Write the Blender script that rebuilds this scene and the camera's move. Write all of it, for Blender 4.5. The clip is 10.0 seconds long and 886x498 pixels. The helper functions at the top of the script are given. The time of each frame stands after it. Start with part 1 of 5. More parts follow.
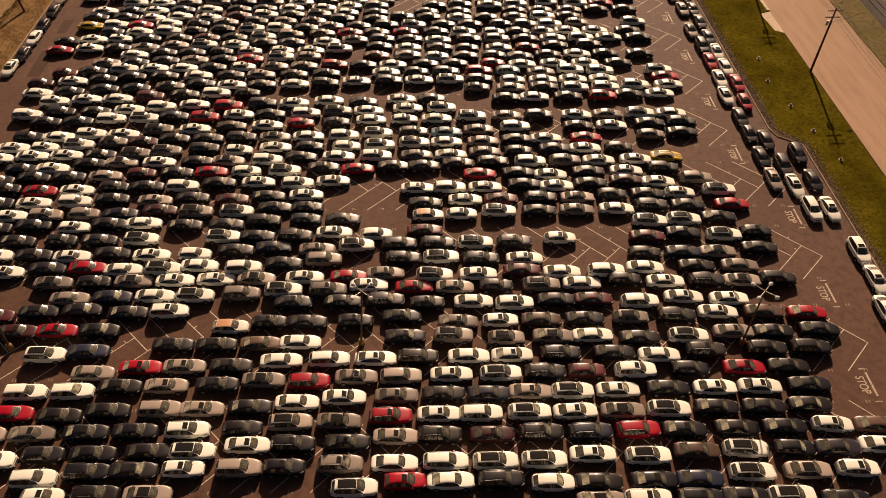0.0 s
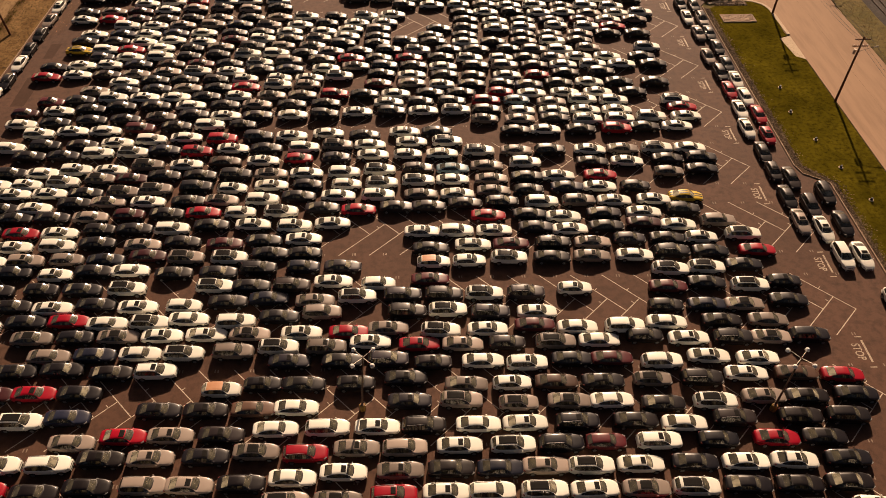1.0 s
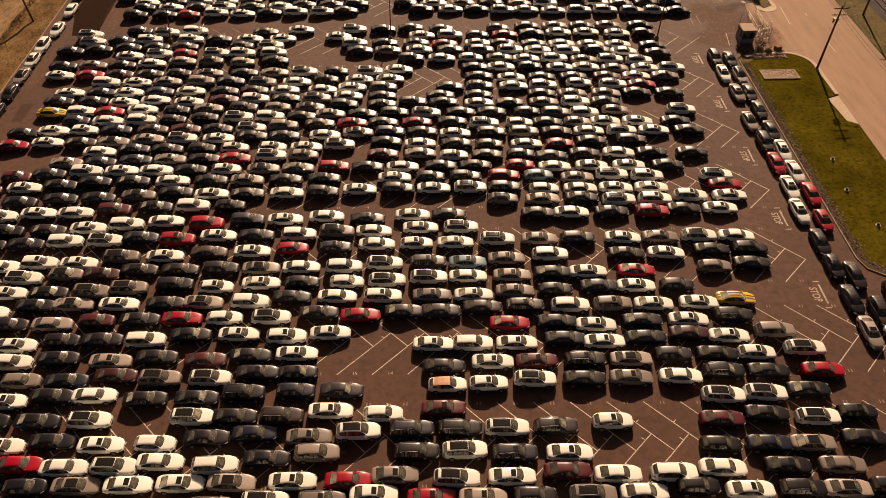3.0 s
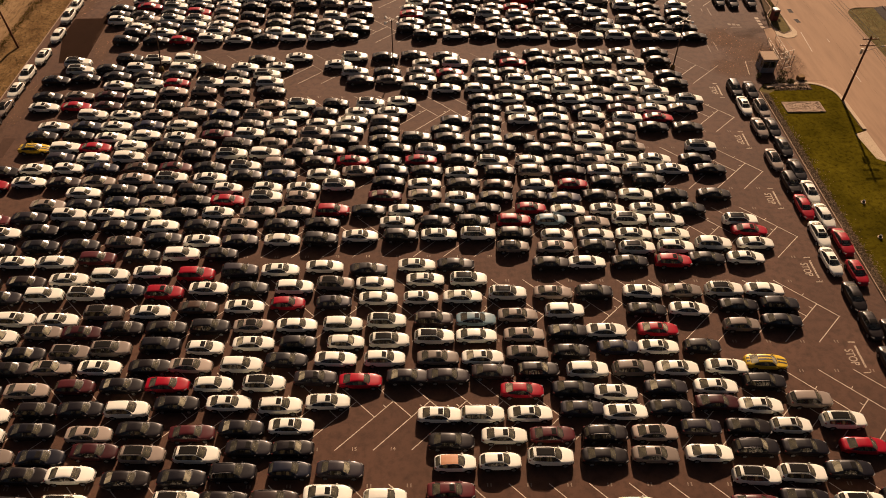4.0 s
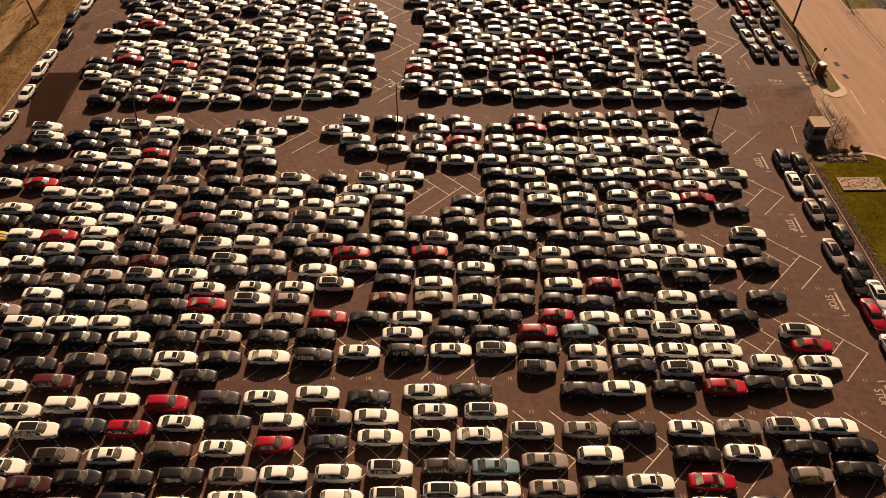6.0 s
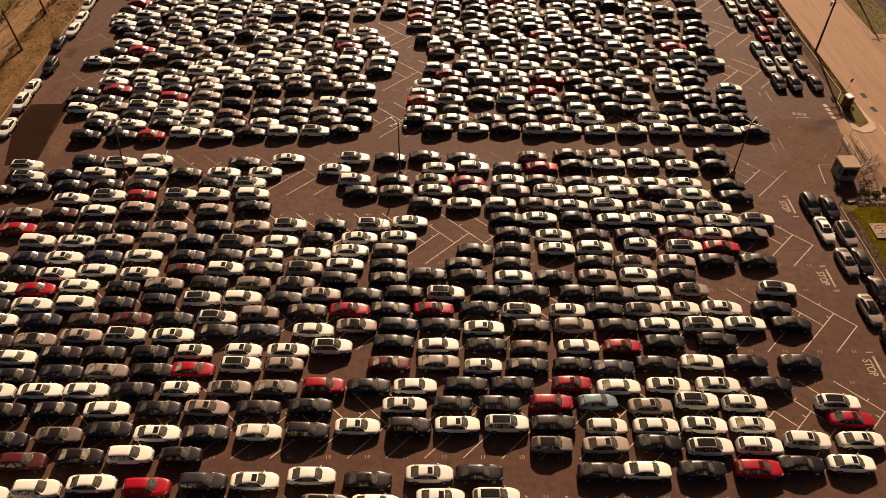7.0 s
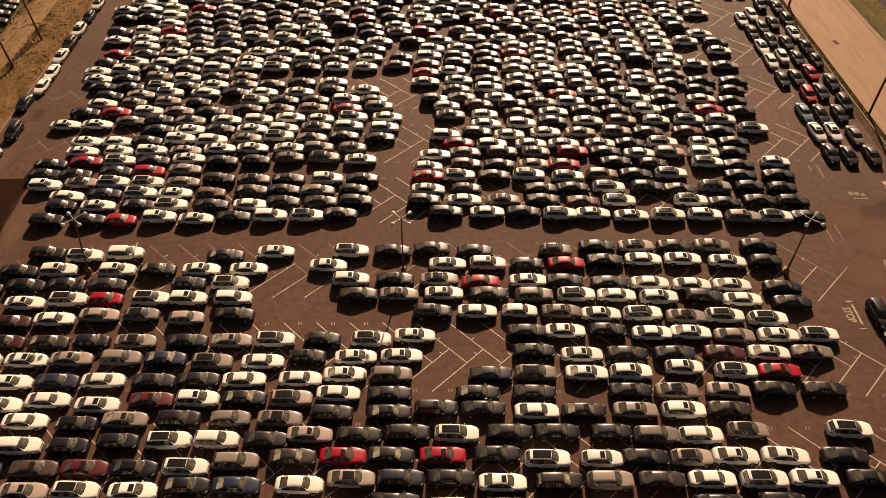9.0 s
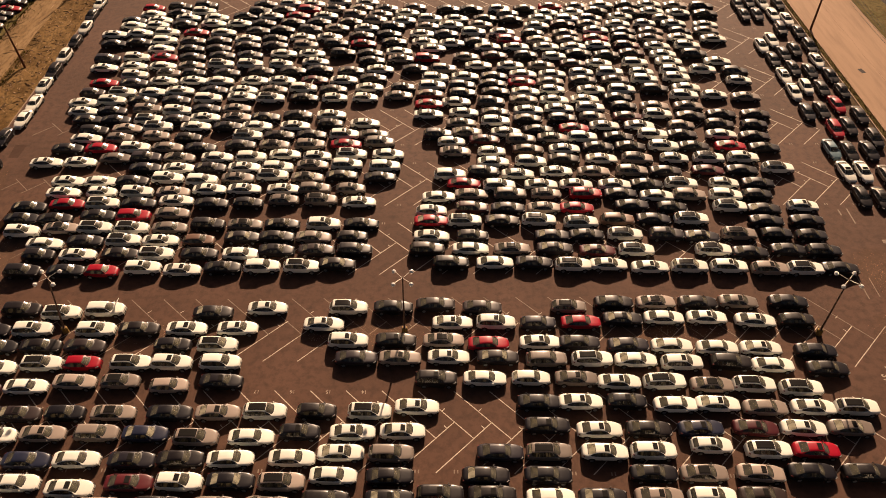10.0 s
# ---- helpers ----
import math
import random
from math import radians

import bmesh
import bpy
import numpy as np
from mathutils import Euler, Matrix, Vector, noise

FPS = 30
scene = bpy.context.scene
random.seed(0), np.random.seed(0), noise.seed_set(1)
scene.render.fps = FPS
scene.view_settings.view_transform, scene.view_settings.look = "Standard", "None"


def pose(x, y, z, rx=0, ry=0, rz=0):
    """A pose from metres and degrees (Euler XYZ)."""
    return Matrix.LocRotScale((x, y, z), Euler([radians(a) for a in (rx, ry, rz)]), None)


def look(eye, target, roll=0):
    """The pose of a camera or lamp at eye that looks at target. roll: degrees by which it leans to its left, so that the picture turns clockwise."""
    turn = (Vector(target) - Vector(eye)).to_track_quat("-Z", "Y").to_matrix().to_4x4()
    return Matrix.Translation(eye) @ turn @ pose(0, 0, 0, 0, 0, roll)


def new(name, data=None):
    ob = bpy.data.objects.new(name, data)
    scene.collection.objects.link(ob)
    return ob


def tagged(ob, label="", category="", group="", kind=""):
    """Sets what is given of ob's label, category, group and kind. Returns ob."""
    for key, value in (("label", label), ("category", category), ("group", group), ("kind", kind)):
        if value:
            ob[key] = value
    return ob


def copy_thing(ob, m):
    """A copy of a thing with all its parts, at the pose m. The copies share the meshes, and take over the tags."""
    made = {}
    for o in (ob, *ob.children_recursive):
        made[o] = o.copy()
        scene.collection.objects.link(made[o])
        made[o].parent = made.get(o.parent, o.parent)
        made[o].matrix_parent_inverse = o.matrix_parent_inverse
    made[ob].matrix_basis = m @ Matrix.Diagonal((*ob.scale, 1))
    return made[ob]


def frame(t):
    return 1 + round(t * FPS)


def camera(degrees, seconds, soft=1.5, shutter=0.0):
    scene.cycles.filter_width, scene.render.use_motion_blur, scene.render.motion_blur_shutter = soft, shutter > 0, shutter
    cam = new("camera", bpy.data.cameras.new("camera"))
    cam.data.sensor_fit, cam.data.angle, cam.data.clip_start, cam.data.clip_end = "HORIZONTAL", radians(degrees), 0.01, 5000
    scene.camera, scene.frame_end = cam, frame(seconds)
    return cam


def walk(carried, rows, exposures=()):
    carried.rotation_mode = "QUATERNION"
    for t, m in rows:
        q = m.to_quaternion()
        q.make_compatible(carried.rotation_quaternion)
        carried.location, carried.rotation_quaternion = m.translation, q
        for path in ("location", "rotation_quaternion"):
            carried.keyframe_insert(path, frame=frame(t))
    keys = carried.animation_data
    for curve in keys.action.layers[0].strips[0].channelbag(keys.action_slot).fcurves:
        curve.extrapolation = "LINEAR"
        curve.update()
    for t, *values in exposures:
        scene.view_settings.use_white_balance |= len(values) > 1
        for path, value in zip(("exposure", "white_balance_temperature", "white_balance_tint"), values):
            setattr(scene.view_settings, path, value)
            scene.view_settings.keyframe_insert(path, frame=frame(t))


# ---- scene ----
cam = camera(62.0, 10.0, soft=0.85)
EXPOSURE = 1.16
DRIFT = ((0.0, -0.03), (1.0, -0.03), (2.5, 0.0), (4.0, -0.14), (5.0, -0.05), (5.5, 0.0), (7.0, -0.02), (7.5, -0.06), (8.0, 0.05), (8.5, 0.12), (9.0, 0.05), (9.5, 0.03), (10.0, 0.14))
ROWS = [  # seconds, x, y, z, yaw, pitch, roll
    (0.0, -1.33, 1.84, 68.12, -1.76, -45.358, 0.021),
    (0.5, -1.55, 6.12, 67.98, -1.717, -45.295, 0.01),
    (1.0, -1.82, 10.5, 67.86, -1.671, -45.21, -0.01),
    (1.5, -2.07, 14.97, 67.75, -1.611, -45.124, -0.009),
    (2.0, -2.32, 19.49, 67.64, -1.559, -45.018, -0.007),
    (2.5, -2.55, 24.02, 67.57, -1.503, -44.91, -0.005),
    (4.0, -3.24, 37.73, 67.35, -1.343, -44.617, -0.043),
    (4.5, -3.43, 42.39, 67.31, -1.289, -44.559, -0.028),
    (5.0, -3.61, 47.07, 67.29, -1.222, -44.513, -0.012),
    (5.5, -3.75, 51.77, 67.26, -1.144, -44.457, 0.014),
    (7.0, -4.17, 66.0, 67.07, -0.931, -44.256, 0.064),
    (7.5, -4.29, 70.78, 67.05, -0.847, -44.196, 0.071),
    (8.0, -4.39, 75.6, 67.03, -0.763, -44.157, 0.099),
    (8.5, -4.5, 80.39, 66.97, -0.678, -44.101, 0.117),
    (9.0, -4.65, 85.19, 66.96, -0.622, -44.048, 0.134),
    (9.5, -4.72, 90.03, 66.96, -0.516, -44.028, 0.172),
    (10.0, -4.86, 94.8, 66.92, -0.44, -43.97, 0.17),
]
walk(cam, [(t, pose(x, y, z, 90 + pitch, roll, yaw)) for t, x, y, z, yaw, pitch, roll in ROWS], [(t, EXPOSURE + stops, 6500, 17) for t, stops in DRIFT])

# ---- world, sun, exposure ----
SUN_EL, SUN_AZ = 28.5, 10.5  # degrees above the horizon; degrees from +y towards +x
world = bpy.data.worlds.new("sky")
scene.world = world
world.use_nodes = True
wn = world.node_tree
sky = wn.nodes.new("ShaderNodeTexSky")
sky.sky_type, sky.sun_disc = "NISHITA", False
sky.sun_elevation, sky.sun_rotation = radians(SUN_EL), radians(SUN_AZ)
sky.dust_density, sky.air_density, sky.ozone_density = 4.5, 0.7, 0.4
haze = wn.nodes.new("ShaderNodeMix")  # the low sun's warm haze over the whole sky
haze.data_type, haze.blend_type = "RGBA", "MULTIPLY"
haze.inputs[0].default_value, haze.inputs[7].default_value = 1.0, (1.0, 0.81, 0.66, 1)
wn.links.new(sky.outputs[0], haze.inputs[6])
wn.links.new(haze.outputs[2], wn.nodes["Background"].inputs[0])
wn.nodes["Background"].inputs[1].default_value = 0.022
sun = new("sun", bpy.data.lights.new("sun", "SUN"))
sun.data.energy, sun.data.angle, sun.data.color = 4.35, radians(0.6), (1.0, 0.725, 0.47)
sun.matrix_world = look((math.sin(radians(SUN_AZ)) * 80, math.cos(radians(SUN_AZ)) * 80, math.tan(radians(SUN_EL)) * 80), (0, 0, 0))


# ---- materials ----
def material(name, color, rough=0.6, metal=0.0, spec=0.5, coat=0.0):
    m = bpy.data.materials.new(name)
    m.use_nodes = True
    p = m.node_tree.nodes["Principled BSDF"]
    p.inputs["Base Color"].default_value = (*color, 1)
    p.inputs["Roughness"].default_value = rough
    p.inputs["Metallic"].default_value = metal
    p.inputs["Specular IOR Level"].default_value = spec
    p.inputs["Coat Weight"].default_value = coat
    p.inputs["Coat Roughness"].default_value = 0.08
    return m


def node(m, kind, **values):
    n = m.node_tree.nodes.new(kind)
    for k, v in values.items():
        n.inputs[k].default_value = v
    return n


def wire(m, a, b):
    m.node_tree.links.new(a, b)


def mixed(m, fac, a, b, how="MIX"):
    """A colour mix; a and b are sockets or colours."""
    n = m.node_tree.nodes.new("ShaderNodeMix")
    n.data_type, n.blend_type = "RGBA", how
    for i, v in ((0, fac), (6, a), (7, b)):
        if isinstance(v, bpy.types.NodeSocket):
            wire(m, v, n.inputs[i])
        else:
            n.inputs[i].default_value = (*v, 1) if isinstance(v, tuple) else v
    return n.outputs[2]


def ramp(m, src, lo, hi):
    n = node(m, "ShaderNodeMapRange", **{"From Min": lo, "From Max": hi})
    wire(m, src, n.inputs[0])
    return n.outputs[0]


def patchy(name, colors, scales, rough=0.9, bump=0.3, bump_scale=12.0, spec=0.3, stretch=None):
    """A rough surface in three colours, mixed by a large and a small noise, with fine relief."""
    m = material(name, colors[0], rough, spec=spec)
    p = m.node_tree.nodes["Principled BSDF"]
    co = m.node_tree.nodes.new("ShaderNodeTexCoord").outputs["Object"]
    if stretch:
        mp = node(m, "ShaderNodeMapping", Scale=stretch)
        wire(m, co, mp.inputs[0])
        co = mp.outputs[0]
    fac = []
    for s, d in zip(scales, (4, 6)):
        n = node(m, "ShaderNodeTexNoise", Scale=s, Detail=d, Roughness=0.62)
        wire(m, co, n.inputs["Vector"])
        fac.append(n.outputs["Fac"])
    c = mixed(m, ramp(m, fac[0], 0.35, 0.65), colors[0], colors[1])
    c = mixed(m, ramp(m, fac[1], 0.45, 0.75), c, colors[2])
    wire(m, c, p.inputs["Base Color"])
    fine = node(m, "ShaderNodeTexNoise", Scale=bump_scale, Detail=5)
    wire(m, co, fine.inputs["Vector"])
    b = node(m, "ShaderNodeBump", Strength=bump, Distance=0.05)
    wire(m, fine.outputs["Fac"], b.inputs["Height"])
    wire(m, b.outputs[0], p.inputs["Normal"])
    return m


M_ASPHALT = patchy("asphalt", ((0.064, 0.0306, 0.0178), (0.085, 0.0415, 0.0255), (0.039, 0.0186, 0.0112)), (0.07, 1.1), 0.82, 0.55, 22.0, 0.2)
M_NEW_ASPHALT = patchy("new_asphalt", ((0.017, 0.0075, 0.0035), (0.021, 0.009, 0.0045), (0.014, 0.006, 0.003)), (0.15, 1.2), 0.95, 0.25, 30.0, 0.03)
M_BROWN_PATCH = patchy("brown_asphalt", ((0.046, 0.023, 0.014), (0.056, 0.028, 0.018), (0.038, 0.019, 0.012)), (0.3, 1.5), 0.9, 0.25, 30.0, 0.15)
M_ROAD = patchy("worn_road", ((0.240, 0.151, 0.093), (0.285, 0.183, 0.116), (0.200, 0.125, 0.077)), (0.10, 0.9), 0.88, 0.25, 20.0, 0.2, (1.0, 0.10, 1.0))
M_CONCRETE = patchy("concrete", ((0.36, 0.275, 0.185), (0.41, 0.315, 0.215), (0.29, 0.22, 0.15)), (0.4, 3.0), 0.85, 0.3, 25.0)
M_GRASS = patchy("mown_grass", ((0.044, 0.036, 0.003), (0.088, 0.070, 0.006), (0.020, 0.014, 0.002)), (0.17, 1.6), 0.95, 0.9, 9.0, 0.0)
M_ROUGH_GRASS = patchy("rough_grass", ((0.085, 0.068, 0.017), (0.125, 0.092, 0.032), (0.045, 0.034, 0.012)), (0.2, 1.2), 0.95, 0.9, 5.0, 0.1)
M_DIRT = patchy("dry_bank", ((0.092, 0.051, 0.018), (0.180, 0.110, 0.045), (0.026, 0.017, 0.006)), (0.42, 2.8), 0.95, 1.0, 4.0, 0.05, (1.0, 0.55, 1.0))
M_TRACK = patchy("dirt_track", ((0.17, 0.105, 0.047), (0.24, 0.155, 0.078), (0.085, 0.050, 0.021)), (0.35, 2.0), 0.95, 0.7, 8.0, 0.1, (1.0, 0.3, 1.0))
M_GRAVEL = patchy("kerb_gravel", ((0.052, 0.034, 0.018), (0.090, 0.060, 0.035), (0.022, 0.015, 0.008)), (0.8, 5.0), 0.9, 1.0, 14.0, 0.05)
M_BALLAST = patchy("rail_bed", ((0.035, 0.028, 0.025), (0.05, 0.04, 0.034), (0.02, 0.017, 0.016)), (0.3, 2.0), 0.95, 0.9, 8.0, 0.2)
M_BLADE = patchy("grass_blades", ((0.062, 0.053, 0.004), (0.105, 0.086, 0.006), (0.034, 0.026, 0.003)), (0.28, 2.0), 0.9, 0.1, 5.0, 0.05)
M_SCRUB = patchy("dry_scrub", ((0.17, 0.095, 0.038), (0.13, 0.075, 0.03), (0.22, 0.13, 0.055)), (0.4, 2.0), 0.95, 0.2, 5.0, 0.1)
M_STONE = patchy("bed_stone", ((0.27, 0.19, 0.135), (0.34, 0.25, 0.18), (0.18, 0.125, 0.085)), (0.8, 4.0), 0.9, 0.4, 12.0, 0.2)
M_LEAF = patchy("shrub_leaves", ((0.055, 0.06, 0.015), (0.09, 0.085, 0.02), (0.03, 0.032, 0.01)), (0.8, 3.0), 0.8, 0.2, 6.0, 0.2)


M_LINE = patchy("line_paint", ((0.50, 0.42, 0.33), (0.40, 0.33, 0.26), (0.16, 0.12, 0.095)), (0.5, 4.0), 0.8, 0.15, 30.0)
M_SEAM = patchy("road_seam", ((0.14, 0.088, 0.056), (0.18, 0.115, 0.072), (0.22, 0.14, 0.088)), (0.2, 2.0), 0.9, 0.1, 20.0, 0.1)
M_WORN = patchy("faded_stop_paint", ((0.40, 0.32, 0.24), (0.30, 0.235, 0.18), (0.075, 0.043, 0.028)), (0.8, 3.2), 0.8, 0.15, 30.0)
M_FAINT = patchy("worn_line_paint", ((0.16, 0.115, 0.085), (0.21, 0.155, 0.115), (0.08, 0.05, 0.036)), (0.8, 5.0), 0.8, 0.15, 30.0)


def debris(name, dark, pale):
    """Loose bits, each in a tone of its own between dark and pale."""
    m = material(name, dark, 0.95, spec=0.1)
    geo = m.node_tree.nodes.new("ShaderNodeNewGeometry")
    p = m.node_tree.nodes["Principled BSDF"]
    wire(m, mixed(m, geo.outputs["Random Per Island"], dark, pale), p.inputs["Base Color"])
    return m


M_RUBBLE = debris("bank_rubble", (0.07, 0.040, 0.020), (0.30, 0.20, 0.12))
M_BRUSH = debris("dry_brush", (0.045, 0.030, 0.010), (0.17, 0.105, 0.042))
M_PEBBLE = debris("pebbles", (0.030, 0.020, 0.013), (0.26, 0.19, 0.125))
M_STRAW = debris("dry_straw", (0.055, 0.044, 0.008), (0.24, 0.155, 0.055))
M_STICK = debris("pale_sticks", (0.12, 0.072, 0.034), (0.32, 0.22, 0.13))


def stain(name, color, strength):
    """A blotch that fades out towards its ragged edge, in object space of radius 1."""
    m = patchy(name, (color, tuple(c * 1.2 for c in color), tuple(c * 0.8 for c in color)), (0.6, 5.0), 0.95, 0.1, 20.0, 0.1)
    tree = m.node_tree
    co = tree.nodes.new("ShaderNodeTexCoord").outputs["Object"]
    n = node(m, "ShaderNodeTexNoise", Scale=2.6, Detail=5)
    wire(m, co, n.inputs["Vector"])
    r = tree.nodes.new("ShaderNodeVectorMath")
    r.operation = "LENGTH"
    wire(m, co, r.inputs[0])
    add = tree.nodes.new("ShaderNodeMath")
    add.operation = "ADD"
    wire(m, r.outputs["Value"], add.inputs[0])
    wire(m, n.outputs["Fac"], add.inputs[1])
    fade = node(m, "ShaderNodeMapRange", **{"From Min": 1.4, "From Max": 0.9, "To Max": strength})
    wire(m, add.outputs[0], fade.inputs[0])
    wire(m, fade.outputs[0], tree.nodes["Principled BSDF"].inputs["Alpha"])
    return m


M_DUST, M_OIL = stain("pale_dust", (0.150, 0.090, 0.060), 0.5), stain("dark_smear", (0.040, 0.024, 0.017), 0.2)


def car_paint():
    """Clear-coated paint in the object's own colour, with a film of road dust on it."""
    m = material("car_paint", (0.5, 0.5, 0.5), 0.42, spec=0.27, coat=0.22)
    p = m.node_tree.nodes["Principled BSDF"]
    p.inputs["Coat Roughness"].default_value = 0.07
    info = m.node_tree.nodes.new("ShaderNodeObjectInfo")
    co = m.node_tree.nodes.new("ShaderNodeTexCoord").outputs["Object"]
    n = node(m, "ShaderNodeTexNoise", Scale=1.6, Detail=4)
    wire(m, co, n.inputs["Vector"])
    dust = m.node_tree.nodes.new("ShaderNodeMath")
    dust.operation = "MULTIPLY"
    wire(m, ramp(m, n.outputs["Fac"], 0.4, 0.8), dust.inputs[0])
    share = node(m, "ShaderNodeMapRange", **{"To Min": 0.0, "To Max": 0.012})
    wire(m, info.outputs["Random"], share.inputs[0])
    wire(m, share.outputs[0], dust.inputs[1])
    wire(m, mixed(m, dust.outputs[0], info.outputs["Color"], (0.30, 0.22, 0.16)), p.inputs["Base Color"])
    rough = node(m, "ShaderNodeMapRange", **{"To Min": 0.33, "To Max": 0.46})
    wire(m, n.outputs["Fac"], rough.inputs[0])
    wire(m, rough.outputs[0], p.inputs["Roughness"])
    return m


def car_glass(name, clear, film, pale):
    """Tinted pane: lets light through and mirrors the sky, under a patchy film of dust that also paints in pale glare;
    on a share (pale) of the cars the film is thick.
    """
    m = bpy.data.materials.new(name)
    m.use_nodes = True
    m.node_tree.nodes.remove(m.node_tree.nodes["Principled BSDF"])
    info = m.node_tree.nodes.new("ShaderNodeObjectInfo")
    co = m.node_tree.nodes.new("ShaderNodeTexCoord").outputs["Object"]
    n = node(m, "ShaderNodeTexNoise", Scale=1.0, Detail=2)
    wire(m, co, n.inputs["Vector"])
    thin = node(m, "ShaderNodeBsdfTransparent", Color=(clear, clear * 0.98, clear * 0.86, 1))
    gloss = node(m, "ShaderNodeBsdfGlossy", Color=(1, 1, 1, 1), Roughness=0.165)
    edge = node(m, "ShaderNodeFresnel", IOR=1.5)
    dust = node(m, "ShaderNodeBsdfDiffuse", Color=(0.50, 0.46, 0.33, 1))
    thick = node(m, "ShaderNodeMapRange", **{"From Min": 1.0 - pale, "From Max": 1.02 - pale, "To Min": film, "To Max": 0.42})
    wire(m, info.outputs["Random"], thick.inputs[0])
    # uneven film tone paints the bright-to-dark glare gradient into each pane
    spots = node(m, "ShaderNodeMapRange", **{"From Min": 0.35, "From Max": 0.65, "To Min": 0.35, "To Max": 1.65})
    wire(m, n.outputs["Fac"], spots.inputs[0])
    share = m.node_tree.nodes.new("ShaderNodeMath")
    share.operation = "MULTIPLY"
    wire(m, thick.outputs[0], share.inputs[0])
    wire(m, spots.outputs[0], share.inputs[1])
    under = m.node_tree.nodes.new("ShaderNodeMixShader")
    wire(m, share.outputs[0], under.inputs[0])
    wire(m, thin.outputs[0], under.inputs[1])
    wire(m, dust.outputs[0], under.inputs[2])
    mix = m.node_tree.nodes.new("ShaderNodeMixShader")
    wire(m, edge.outputs[0], mix.inputs[0])
    wire(m, under.outputs[0], mix.inputs[1])
    wire(m, gloss.outputs[0], mix.inputs[2])
    wire(m, mix.outputs[0], m.node_tree.nodes["Material Output"].inputs[0])
    return m


def cabin():
    """Seat cloth and plastic, from black to pale beige from car to car."""
    m = material("cabin_trim", (0.1, 0.09, 0.07), 0.85, spec=0.15)
    p = m.node_tree.nodes["Principled BSDF"]
    info = m.node_tree.nodes.new("ShaderNodeObjectInfo")
    wire(m, mixed(m, ramp(m, info.outputs["Random"], 0.1, 1.0), (0.05, 0.046, 0.04), (0.34, 0.30, 0.22)), p.inputs["Base Color"])
    return m


M_PAINT, M_GLASS, M_SCREEN, M_REAR, M_CABIN = car_paint(), car_glass("car_glass", 0.26, 0.02, 0.0), car_glass("windscreen_glass", 0.80, 0.13, 0.08), car_glass("rear_glass", 0.65, 0.09, 0.20), cabin()
M_ROOF_GLASS = material("roof_glass", (0.014, 0.013, 0.012), 0.25, spec=0.08)
M_TAN_ROOF = material("tan_roof", (0.42, 0.21, 0.11), 0.5, spec=0.4)
M_DASH = material("dashboard_vinyl", (0.13, 0.11, 0.075), 0.30, spec=0.6)
M_TRIM = material("window_trim", (0.012, 0.011, 0.011), 0.45, spec=0.4)
M_TYRE = material("tyre_rubber", (0.016, 0.015, 0.015), 0.85, spec=0.2)
M_RIM = material("alloy_rim", (0.16, 0.155, 0.15), 0.6, metal=0.4)
M_HEADLAMP = material("headlamp_lens", (0.15, 0.15, 0.145), 0.6, spec=0.3)
M_TAILLAMP = material("tail_lamp_lens", (0.13, 0.008, 0.008), 0.6, spec=0.3)
M_RAIL = material("roof_rail_metal", (0.14, 0.135, 0.13), 0.5, metal=0.3)
M_STEEL = patchy("rusty_lamp_steel", ((0.085, 0.045, 0.028), (0.12, 0.065, 0.04), (0.05, 0.03, 0.02)), (0.6, 5.0), 0.6, 0.1, 20.0)
M_WOOD = patchy("pole_timber", ((0.120, 0.048, 0.024), (0.150, 0.064, 0.034), (0.070, 0.030, 0.016)), (0.5, 6.0), 0.9, 0.5, 14.0, 0.2, (6.0, 6.0, 0.5))
M_LAMPHEAD = material("lamp_housing", (0.72, 0.70, 0.66), 0.35)
M_YELLOW = patchy("yellow_base_paint", ((0.30, 0.18, 0.03), (0.22, 0.13, 0.03), (0.08, 0.055, 0.03)), (1.0, 6.0), 0.7, 0.3, 15.0)
M_CABLE = material("cable", (0.02, 0.018, 0.016), 0.6)
M_GALV = material("galvanised_rail", (0.50, 0.45, 0.38), 0.5, metal=0.3)
M_BOOTH = patchy("booth_panel", ((0.20, 0.205, 0.225), (0.24, 0.245, 0.265), (0.14, 0.143, 0.155)), (0.6, 4.0), 0.6, 0.05, 15.0)
M_BOOTH_ROOF = patchy("booth_roofing", ((0.27, 0.185, 0.12), (0.31, 0.215, 0.14), (0.2, 0.14, 0.09)), (0.6, 4.0), 0.85, 0.2, 15.0)
M_REDBOX = material("red_enamel", (0.14, 0.016, 0.014), 0.5)
M_WHITE = material("white_enamel", (0.75, 0.72, 0.66), 0.45)
M_BLACK = material("black_plastic", (0.015, 0.014, 0.014), 0.6)


# ---- mesh tools ----
def finish(name, bm, mats, parent=None, label="", smooth=False):
    """Links a bmesh as one mesh object, under parent if given."""
    me = bpy.data.meshes.new(name)
    bmesh.ops.recalc_face_normals(bm, faces=bm.faces)
    bm.to_mesh(me)
    bm.free()
    for m in mats if isinstance(mats, (list, tuple)) else (mats,):
        me.materials.append(m)
    if smooth:
        me.polygons.foreach_set("use_smooth", [True] * len(me.polygons))
    ob = new(name, me)
    ob.parent = parent
    return tagged(ob, label) if label else ob


part = finish


def quad(bm, pts, mat=0):
    f = bm.faces.new([bm.verts.new(p) for p in pts])
    f.material_index = mat
    return f


